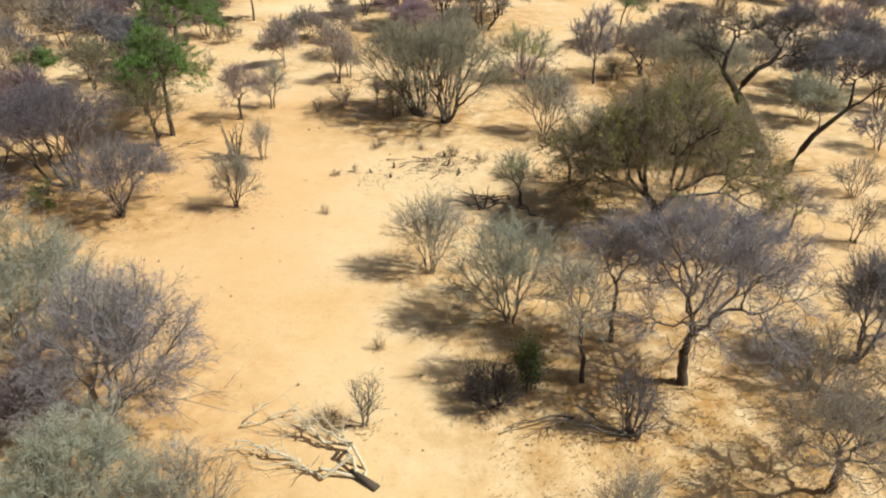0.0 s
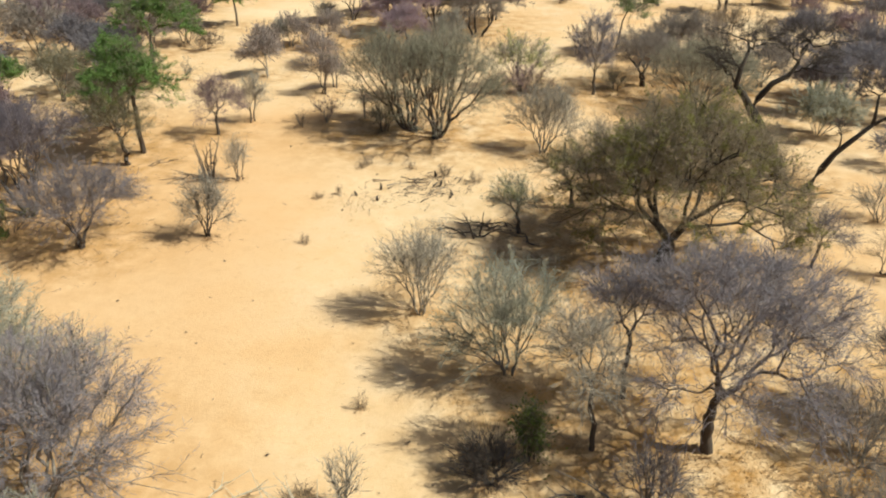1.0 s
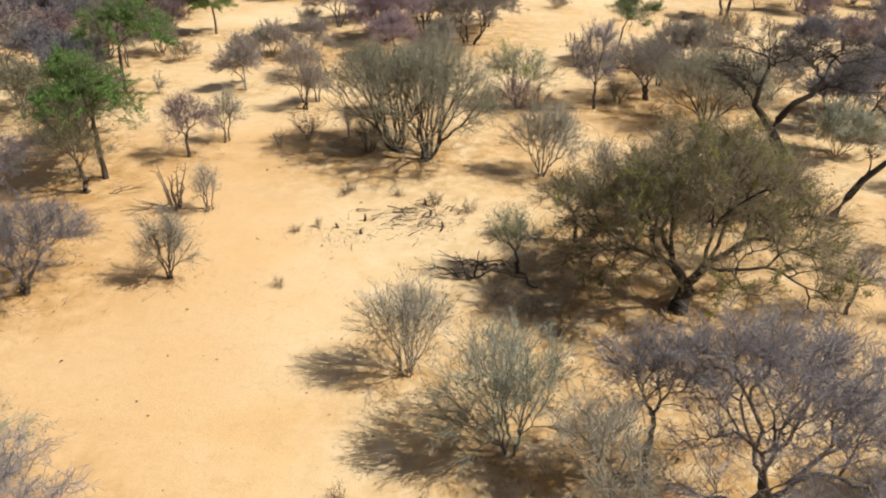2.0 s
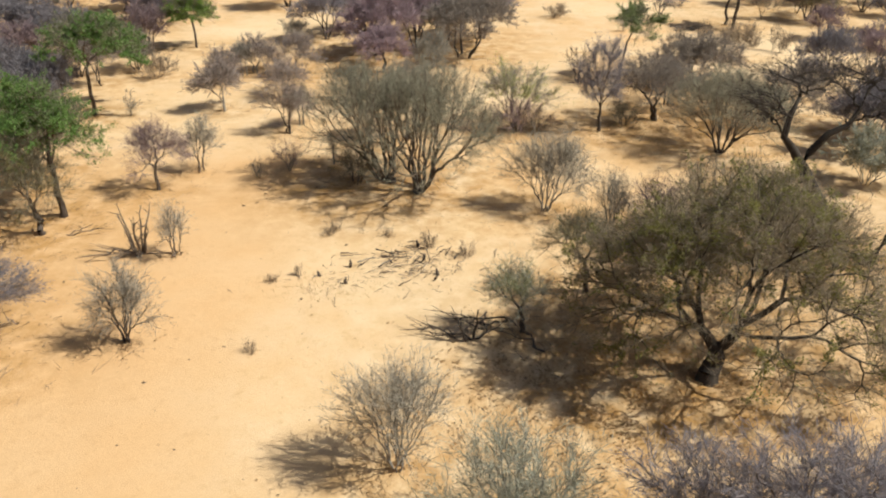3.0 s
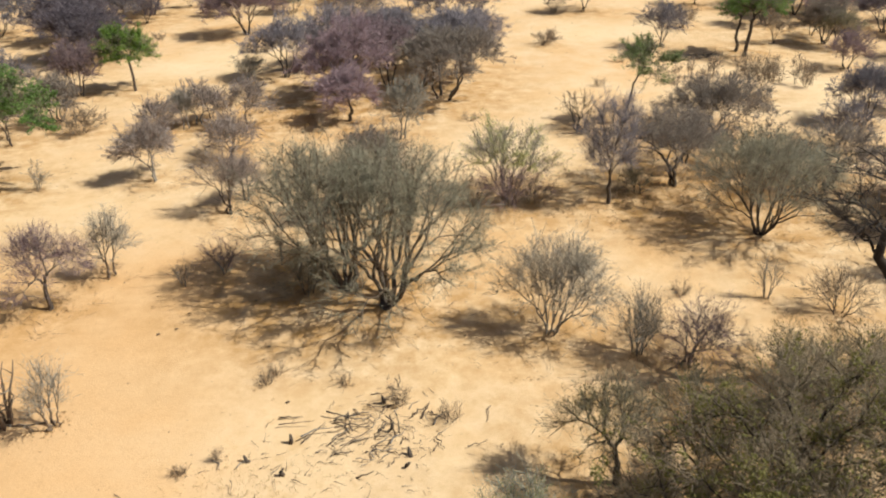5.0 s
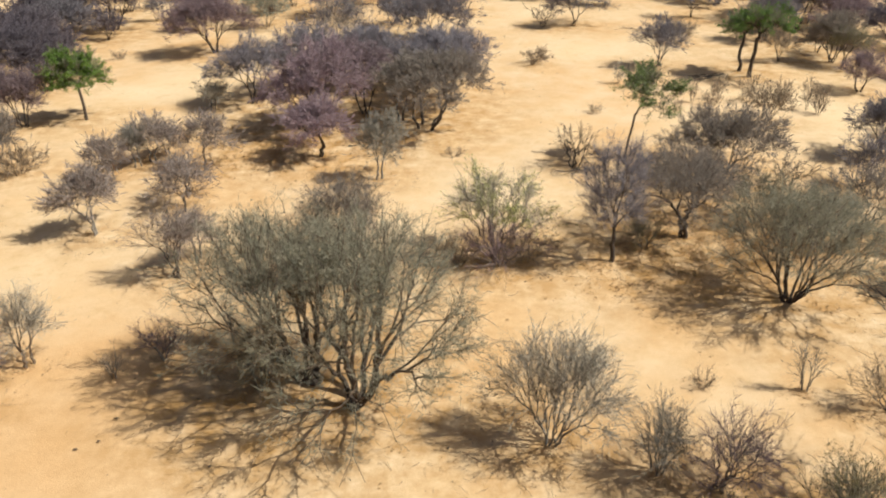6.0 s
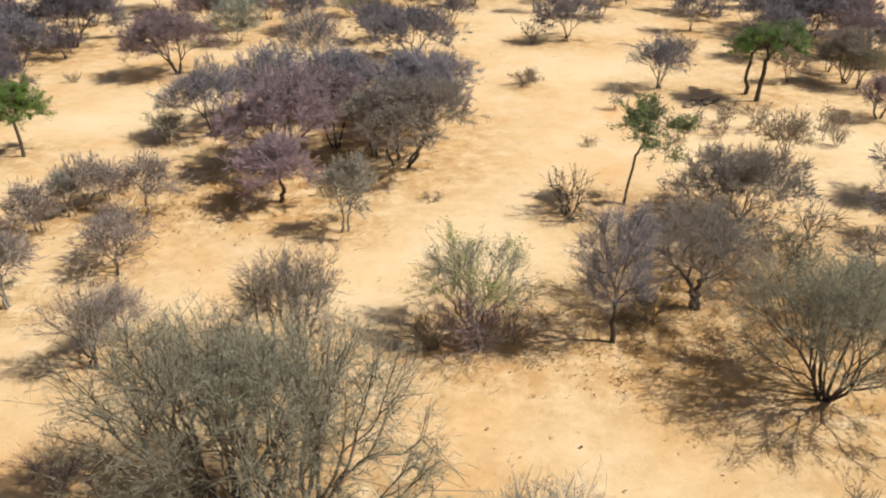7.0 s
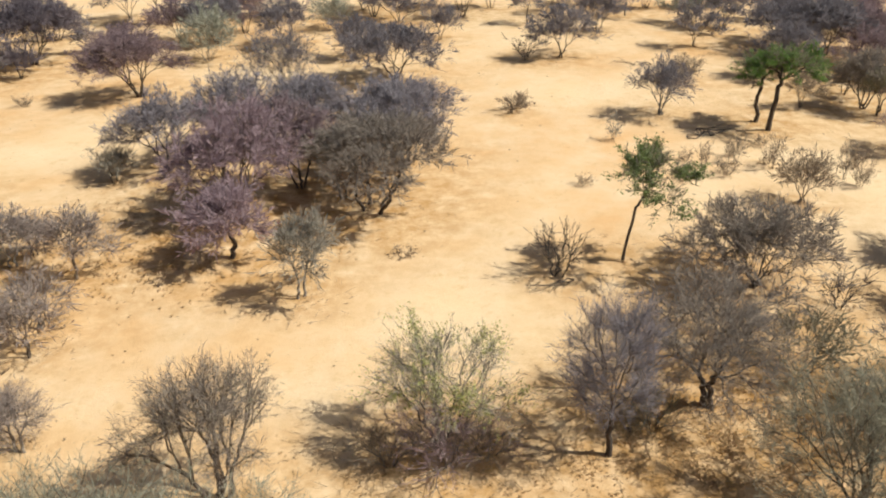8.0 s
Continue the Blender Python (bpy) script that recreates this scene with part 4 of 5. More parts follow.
plant("tree", -17.3, 104.3, 4.6, 5.0, "purple_tree", "dark-trunked leafless thorn tree", off=0.2, seed=114, stems=1, bole=0.3)
plant("tree", 4.8, 102.5, 3.0, 6.8, "purple_tree", "broad purple-grey leafless thorn tree", seed=115)
plant("tree", 10.9, 104.5, 4.0, 5.4, "purple_tree", "dark-stemmed purple thorn tree", seed=116)
plant("tree", 16.2, 100.5, 3.4, 3.2, "purple_bush", "slim dark-trunked thorn tree", seed=117, stems=1, bole=0.3)
plant("tree", 25.9, 102.9, 3.4, 4.0, "purple_bush", "dark-trunked leafless thorn tree", seed=118, stems=1, bole=0.3)
plant("tree", 36.3, 86.0, 4.2, 3.4, "tan_bush", "tall bare orange-brown thorn tree", seed=119, stems=1, bole=0.25)
plant("tree", 36.5, 79.8, 3.1, 5.0, "mauve_tree", "broad brown-purple leafless thorn tree", off=-0.2, seed=120)
plant("bush", 28.0, 73.7, 2.5, 2.8, "tan_bush", "bare brown thorn bush on sand", "bush", off=-0.1, seed=121)
plant("sapling", 15.4, 69.2, 1.5, 1.2, "sapling", "thin bare sapling on open sand", "sapling", seed=122)
plant("bush", 13.8, 87.1, 1.9, 3.2, "dead_bush", "dead thorn bush with bare upright sticks", "bush", off=0.2, seed=123)
plant("bush", 18.3, 52.0, 1.4, 2.4, "dead_bush", "dead bush with long bare drooping sticks", "bush", seed=124)
plant("bush", 21.4, 45.6, 2.4, 3.0, "purple_bush", "brown leafless thorn bush", "bush", off=-0.2, seed=125, twig=TWIG_MAUVE)
plant("tree", 23.6, 40.6, 3.7, 3.6, "purple_tree", "dark purple-grey thorn tree", off=0.0, seed=126, tips=22)
plant("tree", 26.5, 50.0, 3.4, 4.4, "purple_tree", "purple-grey leafless thorn tree, dense", seed=127, tips=22)
plant("tree", 28.5, 57.0, 3.0, 4.0, "mauve_tree", "brown leafless thorn tree", seed=128)
plant("bush", 20.5, 34.5, 2.2, 3.2, "purple_bush", "leafless brown-grey thorn bush", "bush", seed=129)
plant("tree", 20.0, 27.0, 3.0, 3.4, "purple_tree", "leafless purple-grey thorn tree", seed=130)
plant("sapling", -15.7, 48.7, 1.3, 1.1, "sapling", "thin pale bare sapling on sand", "sapling", off=0.1, seed=131)
plant("bush", -6.4, 47.3, 1.9, 1.9, "grey_bush", "small leafless brown-grey bush", "bush", seed=132, twig=TWIG_FAWN, bole=0.2, stems=2, low=0.45, tips=26, sprigs=36, gap=-0.7, lobes=0.1)
plant("bush", -11.4, 57.0, 2.0, 1.8, "grey_bush", "small leafless grey bush", "bush", seed=133, bole=0.2, stems=2, low=0.45, tips=26, sprigs=36, gap=-0.7, lobes=0.1)
plant("sapling", -4.1, 41.6, 1.9, 0.9, "sapling", "thin bare sapling by the thorn trees", "sapling", seed=134, twig=TWIG_TAN)
plant("sapling", -6.0, 40.9, 1.3, 2.0, "sapling", "low bare brown sapling", "sapling", seed=135, twig=TWIG_MAUVE, sprigs=20)
plant("sapling", -7.2, 40.1, 1.0, 1.0, "sapling", "low bare sapling at the shade's edge", "sapling", seed=136, twig=TWIG_TAN)
plant("bush", -2.9, 39.3, 1.9, 2.8, "tan_bush", "low brown brush under thorn trees", "bush", seed=137, stems=5, bole=0.0, twig=TWIG_OLIVE, sprigs=33, low=0.4)
plant("tree", -34.0, 95.0, 3.6, 6.0, "purple_tree", "purple-grey leafless thorn tree", seed=138)
plant("tree", -13.5, 97.0, 3.3, 5.0, "mauve_tree", "dusky leafless thorn tree, wide crown", seed=139)
plant("tree", -4.5, 94.5, 3.4, 5.0, "purple_tree", "grey-purple leafless thorn tree", seed=140)
plant("tree", 32.5, 96.0, 3.8, 5.5, "purple_tree", "purple-grey leafless thorn tree", seed=141)
plant("tree", 41.0, 92.0, 3.6, 5.5, "mauve_tree", "brown-purple leafless thorn tree", seed=142)
plant("tree", 21.5, 96.5, 3.2, 4.4, "purple_tree", "low purple leafless thorn tree", seed=143)
plant("tree", -28.0, 104.0, 3.8, 5.5, "purple_tree", "far purple-grey leafless thorn tree", seed=144)
plant("tree", -6.0, 107.0, 3.8, 5.5, "purple_tree", "far grey-purple leafless thorn tree", seed=145)
plant("tree", 35.0, 106.0, 3.8, 5.5, "mauve_tree", "far brown leafless thorn tree", seed=146)

plant("tree", -0.6, 69.5, 4.0, 5.4, "purple_tree", "purple-grey thorn tree, dense crown", seed=147, tips=26, sprigs=39, lobes=0.08, gap=-0.7, twig=TWIG_LILAC)
plant("tree", -3.4, 62.0, 4.9, 7.2, "mauve_tree", "dusky pink-mauve leafless thorn tree with pale stems", off=0.6, seed=148, tips=22, sprigs=46, lobes=0.2, low=0.40, bole=0.08, stems=6, twig=TWIG_ROSE, limb=BARK_BROWN)
plant("bush", -9.6, 66.0, 1.6, 2.6, "purple_bush", "low purple-grey leafless thorn bush", "bush", seed=149, bole=0.2, stems=2, low=0.45, tips=22, sprigs=28, gap=-0.7, lobes=0.1, twig=TWIG_GREY)
plant("bush", -5.6, 71.5, 2.6, 3.4, "purple_bush", "grey-purple leafless thorn bush", "bush", seed=150)
plant("tree", 33.0, 62.0, 3.2, 4.4, "purple_tree", "purple-grey leafless thorn tree", seed=151)
plant("tree", 30.0, 80.0, 3.4, 4.4, "purple_tree", "grey-purple leafless thorn tree", seed=152)
plant("bush", 23.0, 79.5, 1.8, 2.6, "tan_bush", "low brown leafless thorn bush", "bush", seed=153)
plant("tree", -27.5, 88.0, 3.4, 5.2, "purple_tree", "purple-grey leafless thorn tree", seed=154, tips=26, twig=TWIG_DUSK)
plant("tree", -16.0, 89.0, 2.8, 3.6, "mauve_tree", "dusky leafless thorn tree", seed=155)
plant("tree", 8.0, 95.0, 2.6, 3.6, "purple_bush", "small purple leafless thorn tree", seed=156)
plant("tree", 1.0, 89.5, 3.0, 4.6, "purple_tree", "low purple-grey leafless thorn tree", seed=157)
plant("tree", 43.0, 80.0, 3.4, 5.0, "purple_tree", "purple-grey leafless thorn tree", seed=158)
plant("bush", 3.2, 46.0, 1.3, 2.6, "tan_bush", "low tangled brown thorn brush", "bush", seed=159, stems=5, bole=0.0, low=0.3)
plant("bush", 5.7, 46.1, 1.3, 2.4, "tan_bush", "low tangled brown thorn brush by a bush", "bush", seed=160, stems=5, bole=0.0, low=0.3)
plant("bush", 10.2, 46.8, 1.4, 2.6, "tan_bush", "low brown brush in the shade of thorn trees", "bush", seed=161, stems=5, bole=0.0, low=0.3, twig=TWIG_OLIVE)
plant("bush", 15.2, 48.6, 2.2, 4.2, "grey_bush", "low grey-brown thorn brush", "bush", seed=162, twig=TWIG_OLIVE)
plant("bush", 13.4, 50.2, 2.8, 5.0, "purple_bush", "brownish leafless thorn bush", "bush", seed=163, twig=TWIG_BROWN, bole=0.2, stems=2)
plant("bush", 19.0, 47.4, 3.0, 5.2, "purple_bush", "brown-grey leafless thorn bush", "bush", seed=164, twig=TWIG_BROWN)
plant("bush", 17.0, 46.0, 2.4, 4.6, "sage_bush", "low grey-green leafy bush", "bush", seed=165, leaves=20)
plant("tree", -38.0, 88.0, 3.2, 4.2, "purple_tree", "far purple-grey leafless thorn tree", seed=170)
plant("tree", -31.0, 97.0, 3.3, 4.3, "mauve_tree", "far dusky brown leafless thorn tree", seed=171)
plant("tree", -24.0, 98.5, 3.0, 4.7, "purple_tree", "far purple-grey leafless thorn tree", seed=172)
plant("tree", -20.5, 107.0, 3.9, 5.4, "purple_bush", "far low purple leafless thorn tree", seed=173)
plant("tree", -11.5, 105.0, 3.7, 4.4, "purple_tree", "far purple-grey leafless thorn tree", seed=174)
plant("tree", -8.6, 99.5, 3.5, 4.5, "mauve_tree", "far dusky brown leafless thorn tree", seed=175)
plant("tree", -1.0, 100.0, 3.1, 4.2, "sage_bush", "far grey-green thorn tree in dry leaf", seed=176)
plant("tree", 1.5, 109.0, 3.1, 5.7, "purple_tree", "far purple-grey leafless thorn tree", seed=177)
plant("tree", 8.5, 110.0, 3.8, 5.5, "mauve_tree", "far dusky brown leafless thorn tree", seed=178)
plant("tree", 14.0, 108.5, 3.8, 4.3, "purple_tree", "far purple-grey leafless thorn tree", seed=179)
plant("tree", 19.5, 105.0, 3.2, 5.1, "purple_bush", "far low purple leafless thorn tree", seed=180)
plant("tree", 23.5, 109.0, 3.7, 5.5, "purple_tree", "far purple-grey leafless thorn tree", seed=181)
plant("tree", 29.0, 106.5, 3.9, 4.2, "mauve_tree", "far dusky brown leafless thorn tree", seed=182)
plant("tree", 30.5, 98.5, 3.6, 5.2, "sage_bush", "far grey-green thorn tree in dry leaf", seed=183)
plant("tree", 37.5, 99.0, 3.5, 4.3, "purple_tree", "far purple-grey leafless thorn tree", seed=184)
plant("tree", 39.0, 87.0, 3.4, 4.2, "mauve_tree", "far dusky brown leafless thorn tree", seed=185)
plant("tree", 44.5, 97.0, 3.9, 5.6, "purple_tree", "far purple-grey leafless thorn tree", seed=186)
plant("tree", 46.0, 104.0, 3.5, 4.5, "purple_bush", "far low purple leafless thorn tree", seed=187)
plant("tree", 41.0, 110.0, 3.9, 5.0, "purple_tree", "far purple-grey leafless thorn tree", seed=188)
plant("tree", -36.0, 73.0, 3.9, 5.5, "mauve_tree", "far dusky brown leafless thorn tree", seed=189)
plant("tree", -36.0, 63.0, 3.5, 4.7, "sage_bush", "far grey-green thorn tree in dry leaf", seed=190)
plant("tree", 36.0, 68.0, 3.6, 4.8, "purple_tree", "far purple-grey leafless thorn tree", seed=191)
plant("tree", 33.0, 55.0, 3.1, 4.5, "mauve_tree", "far dusky brown leafless thorn tree", seed=192)
plant("tree", 40.0, 74.0, 3.8, 4.1, "purple_tree", "far purple-grey leafless thorn tree", seed=193)
plant("tree", -20.2, 31.5, 3.6, 5.0, "purple_tree", "dark purple-grey leafless thorn tree", seed=200)
plant("bush", -17.6, 25.8, 2.4, 3.6, "purple_bush", "dark purple-brown leafless thorn bush", "bush", seed=201, twig=TWIG_DUSK)
plant("tree", -22.0, 37.5, 3.2, 4.4, "mauve_tree", "brown-purple leafless thorn tree", seed=202, tips=23)
plant("tree", -19.5, 63.8, 3.4, 3.6, "mauve_tree", "dark-trunked brown leafless thorn tree", seed=210, tips=23)
plant("bush", -16.7, 56.4, 1.5, 3.4, "tan_bush", "low brown brush under a green tree", "bush", seed=211, stems=5, bole=0.0, low=0.3)
plant("bush", -21.9, 57.4, 2.4, 2.6, "purple_bush", "dark-stemmed leafless thorn bush", "bush", seed=212)
plant("tree", 20.4, 42.4, 3.4, 4.2, "purple_tree", "dark purple-grey thorn tree, dense", seed=213, tips=22)
plant("bush", 16.8, 29.0, 1.8, 2.6, "grey_bush", "low leafless grey-brown thorn bush", "bush", seed=214)
plant("bush", 18.2, 23.0, 2.2, 2.6, "purple_bush", "leafless purple-grey bush on sand", "bush", seed=215)
plant("bush", 7.6, 31.9, 1.7, 3.4, "olive_tree", "low olive-brown leafy thorn brush", "bush", seed=220, stems=5, bole=0.0, low=0.35)
plant("bush", 10.2, 32.1, 2.7, 4.2, "olive_tree", "low olive-brown thorn brush with upright twigs", "bush", seed=221, stems=5, bole=0.0, low=0.35)
plant("bush", 12.6, 32.2, 2.8, 4.4, "olive_tree", "low olive-brown leafy thorn brush, spreading", "bush", seed=222, stems=5, bole=0.0, low=0.35)
plant("tree", 24.6, 55.0, 3.2, 4.2, "purple_tree", "grey-purple leafless thorn tree by others", seed=223, tips=22)
plant("bush", 26.8, 44.0, 2.6, 3.8, "purple_bush", "grey-purple leafless thorn bush", "bush", seed=224, tips=22)
plant("tree", 29.5, 66.0, 2.8, 3.6, "mauve_tree", "dusky leafless thorn tree on pale sand", seed=225)
plant("bush", 32.0, 76.0, 2.2, 3.4, "olive_tree", "olive-brown leafless thorn bush", "bush", seed=226, stems=3, bole=0.05)
plant("tree", 35.0, 90.5, 3.6, 4.8, "purple_tree", "purple-grey leafless thorn tree, wide", seed=227)
plant("bush", -17.4, 32.6, 3.0, 4.6, "purple_tree", "purple-grey leafless thorn bush behind a tree", "bush", seed=241, sprigs=42)
plant("sapling", 20.4, 65.2, 1.7, 1.3, "sapling", "thin bare brown sapling on pale sand", "sapling", seed=242, twig=TWIG_TAN)
plant("sapling", 21.9, 64.4, 1.9, 1.4, "sapling", "thin bare brown sapling beside dry tufts", "sapling", seed=243, twig=TWIG_TAN)
plant("sapling", 24.6, 62.8, 2.0, 1.4, "sapling", "thin bare brown sapling by a thorn bush", "sapling", seed=244, twig=TWIG_TAN)
plant("sapling", 18.5, 64.6, 1.3, 1.1, "sapling", "low thin bare sapling on pale sand", "sapling", seed=245, twig=TWIG_TAN)
plant("tree", 34.4, 84.0, 4.4, 6.2, "purple_tree", "tall blue-purple leafless thorn tree, dense", seed=246, tips=24)
plant("tree", 31.5, 73.0, 3.6, 4.8, "mauve_tree", "brown leafless thorn tree on dark stems", seed=247, tips=22, twig=TWIG_BROWN)
plant("tree", 38.0, 76.5, 3.8, 5.2, "purple_tree", "dark purple-brown leafless thorn tree", seed=248, tips=22, twig=TWIG_DUSK)
plant("tree", -21.0, 71.0, 3.4, 4.4, "purple_tree", "dark purple leafless thorn tree by a green one", seed=249, tips=24, twig=TWIG_DUSK)
plant("tree", -18.6, 58.6, 2.8, 4.0, "mauve_tree", "brown leafless thorn tree in dry leaf", seed=250, tips=20, twig=TWIG_BROWN)
plant("tree", -24.0, 62.0, 3.6, 5.0, "purple_tree", "purple-grey leafless thorn tree, wide", seed=251, tips=20)
plant("tree", -10.2, 95.5, 3.6, 5.2, "purple_tree", "far purple-grey leafless thorn tree, wide", seed=252, tips=22)
plant("tree", -24.5, 84.0, 3.4, 5.4, "purple_tree", "blue-grey leafless thorn tree, dense", seed=253, tips=22)
plant("tree", 2.5, 105.5, 3.8, 6.0, "purple_tree", "far blue-grey leafless thorn tree", seed=254, tips=20)
plant("bush", 9.8, 16.1, 2.0, 4.6, "grey_bush", "low grey-brown dead-looking thorn bush, spreading", "bush", seed=255, twig=TWIG_BROWN, low=0.35, tips=22, sprigs=20)
plant("bush", 11.8, 14.7, 1.8, 4.0, "grey_bush", "low grey-brown thorn brush among dry grass", "bush", seed=256, twig=TWIG_BROWN, low=0.35, tips=22, sprigs=20)

# ---------------------------------------------------------------- grass tufts
def tufts():
    tag = "small dry brown tuft on open sand"
    for i, (x, y, h, w) in enumerate(((-2.0, 18.1, 0.45, 0.6), (-4.9, 27.1, 0.4, 0.6), (-3.5, 34.5, 0.5, 0.8), (1.5, 32.7, 0.6, 0.9), (9.4, 38.5, 0.55, 1.1),
                                      (3.9, 57.1, 0.45, 1.3), (18.1, 65.8, 0.7, 0.9), (19.4, 63.8, 0.9, 1.6), (21.9, 65.0, 1.0, 1.0), (24.8, 61.9, 1.4, 1.4))):
        plant("grass_tuft", x, y, h, w, "tuft", tag, "grass", seed=200 + i, group="tufts on the sand")
    for i, (x, y, h, w) in enumerate(((12.5, 63.4, 0.5, 1.2), (-3.3, 34.9, 0.5, 0.7), (-1.3, 34.3, 0.35, 0.5), (-5.0, 31.1, 0.35, 0.5), (-4.2, 31.6, 0.4, 0.5),
                                      (-3.1, 14.9, 0.5, 1.3), (7.6, 36.2, 1.2, 1.2), (0.2, 33.4, 0.7, 0.9), (11.2, 75.2, 0.8, 1.8), (-19.0, 79.0, 0.7, 1.2), (-24.0, 68.0, 0.8, 1.4),
                                      (17.2, 63.2, 0.6, 0.9), (20.6, 66.2, 0.9, 1.1), (23.4, 63.6, 0.9, 1.2), (26.2, 64.4, 1.0, 1.4), (22.8, 67.6, 0.7, 1.0))):
        plant("grass_tuft", x, y, h, w, "tuft", tag, "grass", seed=220 + i, group="tufts on the sand")


tufts()


# ---------------------------------------------------------------- dead wood
def limb_set(rng, start, ends, spread, count, tip_r, power, mat, root, rise=0.0, sway=0.09, name="limb"):
    """Dead limbs from one butt: a bundle of tips about every end point, one limb per end."""
    for e in ends:
        tips = np.array(e) + rng.normal(0, 1, (count, 3)) * np.array(spread)
        tips[:, 2] = np.maximum(np.abs(tips[:, 2]), 0.03)
        segs = skeleton_of(rng, start, tips, tip_r, power, sway, 0.55, rise)
        v, f = tubes(np.array([g[0] for g in segs]), np.array([g[1] for g in segs]), np.array([g[2] for g in segs]), np.array([g[3] for g in segs]), 6)
        f = np.concatenate([f, knots(segs, 6)])
        part(name, mesh_of(name, v, f, mat, True), root)


def fallen_tree():
    rng = np.random.default_rng(41)
    root = tagged(new("fallen_tree"), "bleached dead tree fallen on sand, bare branches", "dead tree")
    root.location = (-1.95, 12.8, 0.0)
    limb_set(rng, (0, 0, 0.08), ((-2.0, 1.8, 0.4), (-1.15, 1.7, 0.45)), (0.42, 0.30, 0.28), 20, 0.009, 0.5, BARK_PALE, root, sway=0.15)
    limb_set(rng, (-0.15, 0.1, 0.06), ((-2.8, 0.85, 0.2), (-1.9, 0.5, 0.2)), (0.5, 0.26, 0.18), 20, 0.009, 0.48, BARK_PALE, root, sway=0.15)
    v, f = rod(((0.35, -0.25, 0.05), (0.05, -0.02, 0.09), (-0.3, 0.22, 0.16)), (0.11, 0.085, 0.055), 8)
    part("trunk", mesh_of("trunk", v, f, BARK_DARK, True), root, "dark charred butt")


fallen_tree()


def snag(name, x, y, label, seed, stems, low, high, mat, lying):
    """Broken dead stems standing from one stump, with limbs lying round it."""
    rng = np.random.default_rng(seed)
    root = tagged(new(name), label, "stump")
    root.location = (x, y, 0)
    for i in range(stems):
        a = i * 2.4 + rng.random()
        h = low + (high - low) * rng.random()
        p = np.array([0.12 * math.cos(a), 0.12 * math.sin(a), -0.05])
        pts, k = [p], 5
        for j in range(1, k + 1):
            pts.append(p + np.array([math.cos(a) * 0.28 * h * j / k, math.sin(a) * 0.2 * h * j / k, h * j / k]) + rng.normal(0, 0.035, 3))
        pts = np.array(pts)
        r = np.linspace(0.045, 0.010, k + 1) * (0.8 + 0.5 * rng.random())
        v, f = rod(pts, r, 6)
        stem = part("stem", mesh_of("stem", v, f, mat, True), root)
        for q in pts[2:5]:
            end = q + unit(rng.normal(0, 1, 3) + np.array([0, 0, 0.9])) * (0.25 + 0.2 * rng.random())
            v, f = rod(np.array([q, (q + end) / 2 + rng.normal(0, 0.02, 3), end]), (0.02, 0.014, 0.005), 5)
            part("twig", mesh_of("twig", v, f, mat, True), stem)
    for dx, dy, dz in lying:
        limb_set(rng, (0.0, 0.0, 0.08), ((dx, dy, dz),), (0.3, 0.22, 0.12), 6, 0.010, 0.5, mat, root)
    return root


snag("dead_stump", -10.0, 33.1, "broken dead brown stems on sand with fallen limbs", 7, 10, 0.6, 2.1, BARK_BROWN,
     ((-1.6, -0.5, 0.15), (-1.2, 0.2, 0.35), (1.0, 0.05, 0.1), (-0.7, -0.5, 0.2)))
snag("dead_stump", 4.5, 14.3, "grey weathered dead trunk with low dark limbs", 8, 4, 0.8, 1.5, BARK_GREY, ((-1.9, 0.3, 0.3), (-1.5, 0.9, 0.4), (0.9, 0.5, 0.4)))
snag("dead_stump", 13.9, 31.4, "thick dark dead trunk, broken short", 9, 5, 0.8, 1.9, BARK_DARK, ((1.4, -0.2, 0.5), (-0.6, 0.2, 0.3), (2.2, -0.4, 0.4)))
snag("dead_stump", 1.35, 27.5, "dark dead stub above fallen branches", 10, 2, 0.9, 1.4, BARK_DARK, ((-1.6, 0.5, 0.2), (0.8, 0.9, 0.25), (-0.5, 1.1, 0.35)))


def fallen_limb(x, y, angle, length, label, seed, mat=BARK_DARK, tips=10):
    rng = np.random.default_rng(seed)
    root = tagged(new("fallen_branch"), label, "branch")
    root.matrix_basis = pose(x, y, 0, 0, 0, angle)
    limb_set(rng, (0, 0, 0.06), ((length, 0, 0.25), (length * 0.6, length * 0.25, 0.2)), (length * 0.16, length * 0.12, 0.12), tips, 0.008, 0.48, mat, root)


fallen_limb(2.5, 28.5, 178, 1.9, "dark fallen thorn branch lying on sand", 20)
fallen_limb(1.9, 29.0, 235, 1.4, "brown fallen branch among litter", 21, BARK_BROWN)
fallen_limb(0.9, 27.6, 150, 1.2, "long dark branch lying on sand", 22)
fallen_limb(3.4, 26.9, 120, 1.7, "brown fallen branch in tree shade", 23, BARK_BROWN)
fallen_limb(-13.2, 34.6, 10, 1.4, "dry brown fallen branch by thorn trees", 24, BARK_BROWN, 5)
fallen_limb(-5.2, 14.6, 20, 1.3, "pale dry branch lying on sand", 25, BARK_PALE, 6)
fallen_limb(19.4, 68.9, 15, 2.2, "dark dead branch on pale sand", 26)
fallen_limb(21.8, 69.9, 190, 2.4, "grey dead branch on pale sand", 27, BARK_GREY)
fallen_limb(20.3, 70.3, -20, 2.0, "dark dead limb on pale sand", 28)
fallen_limb(19.0, 53.0, 25, 2.0, "long brown fallen limb", 29, BARK_BROWN)
fallen_limb(22.5, 84.5, 170, 2.5, "fallen bare limb by thorn trees", 30)
fallen_limb(9.9, 54.6, 200, 1.8, "dark fallen branch by dead bush", 31)
fallen_limb(3.2, 15.0, 195, 1.6, "dark fallen limb in tree shade", 32)


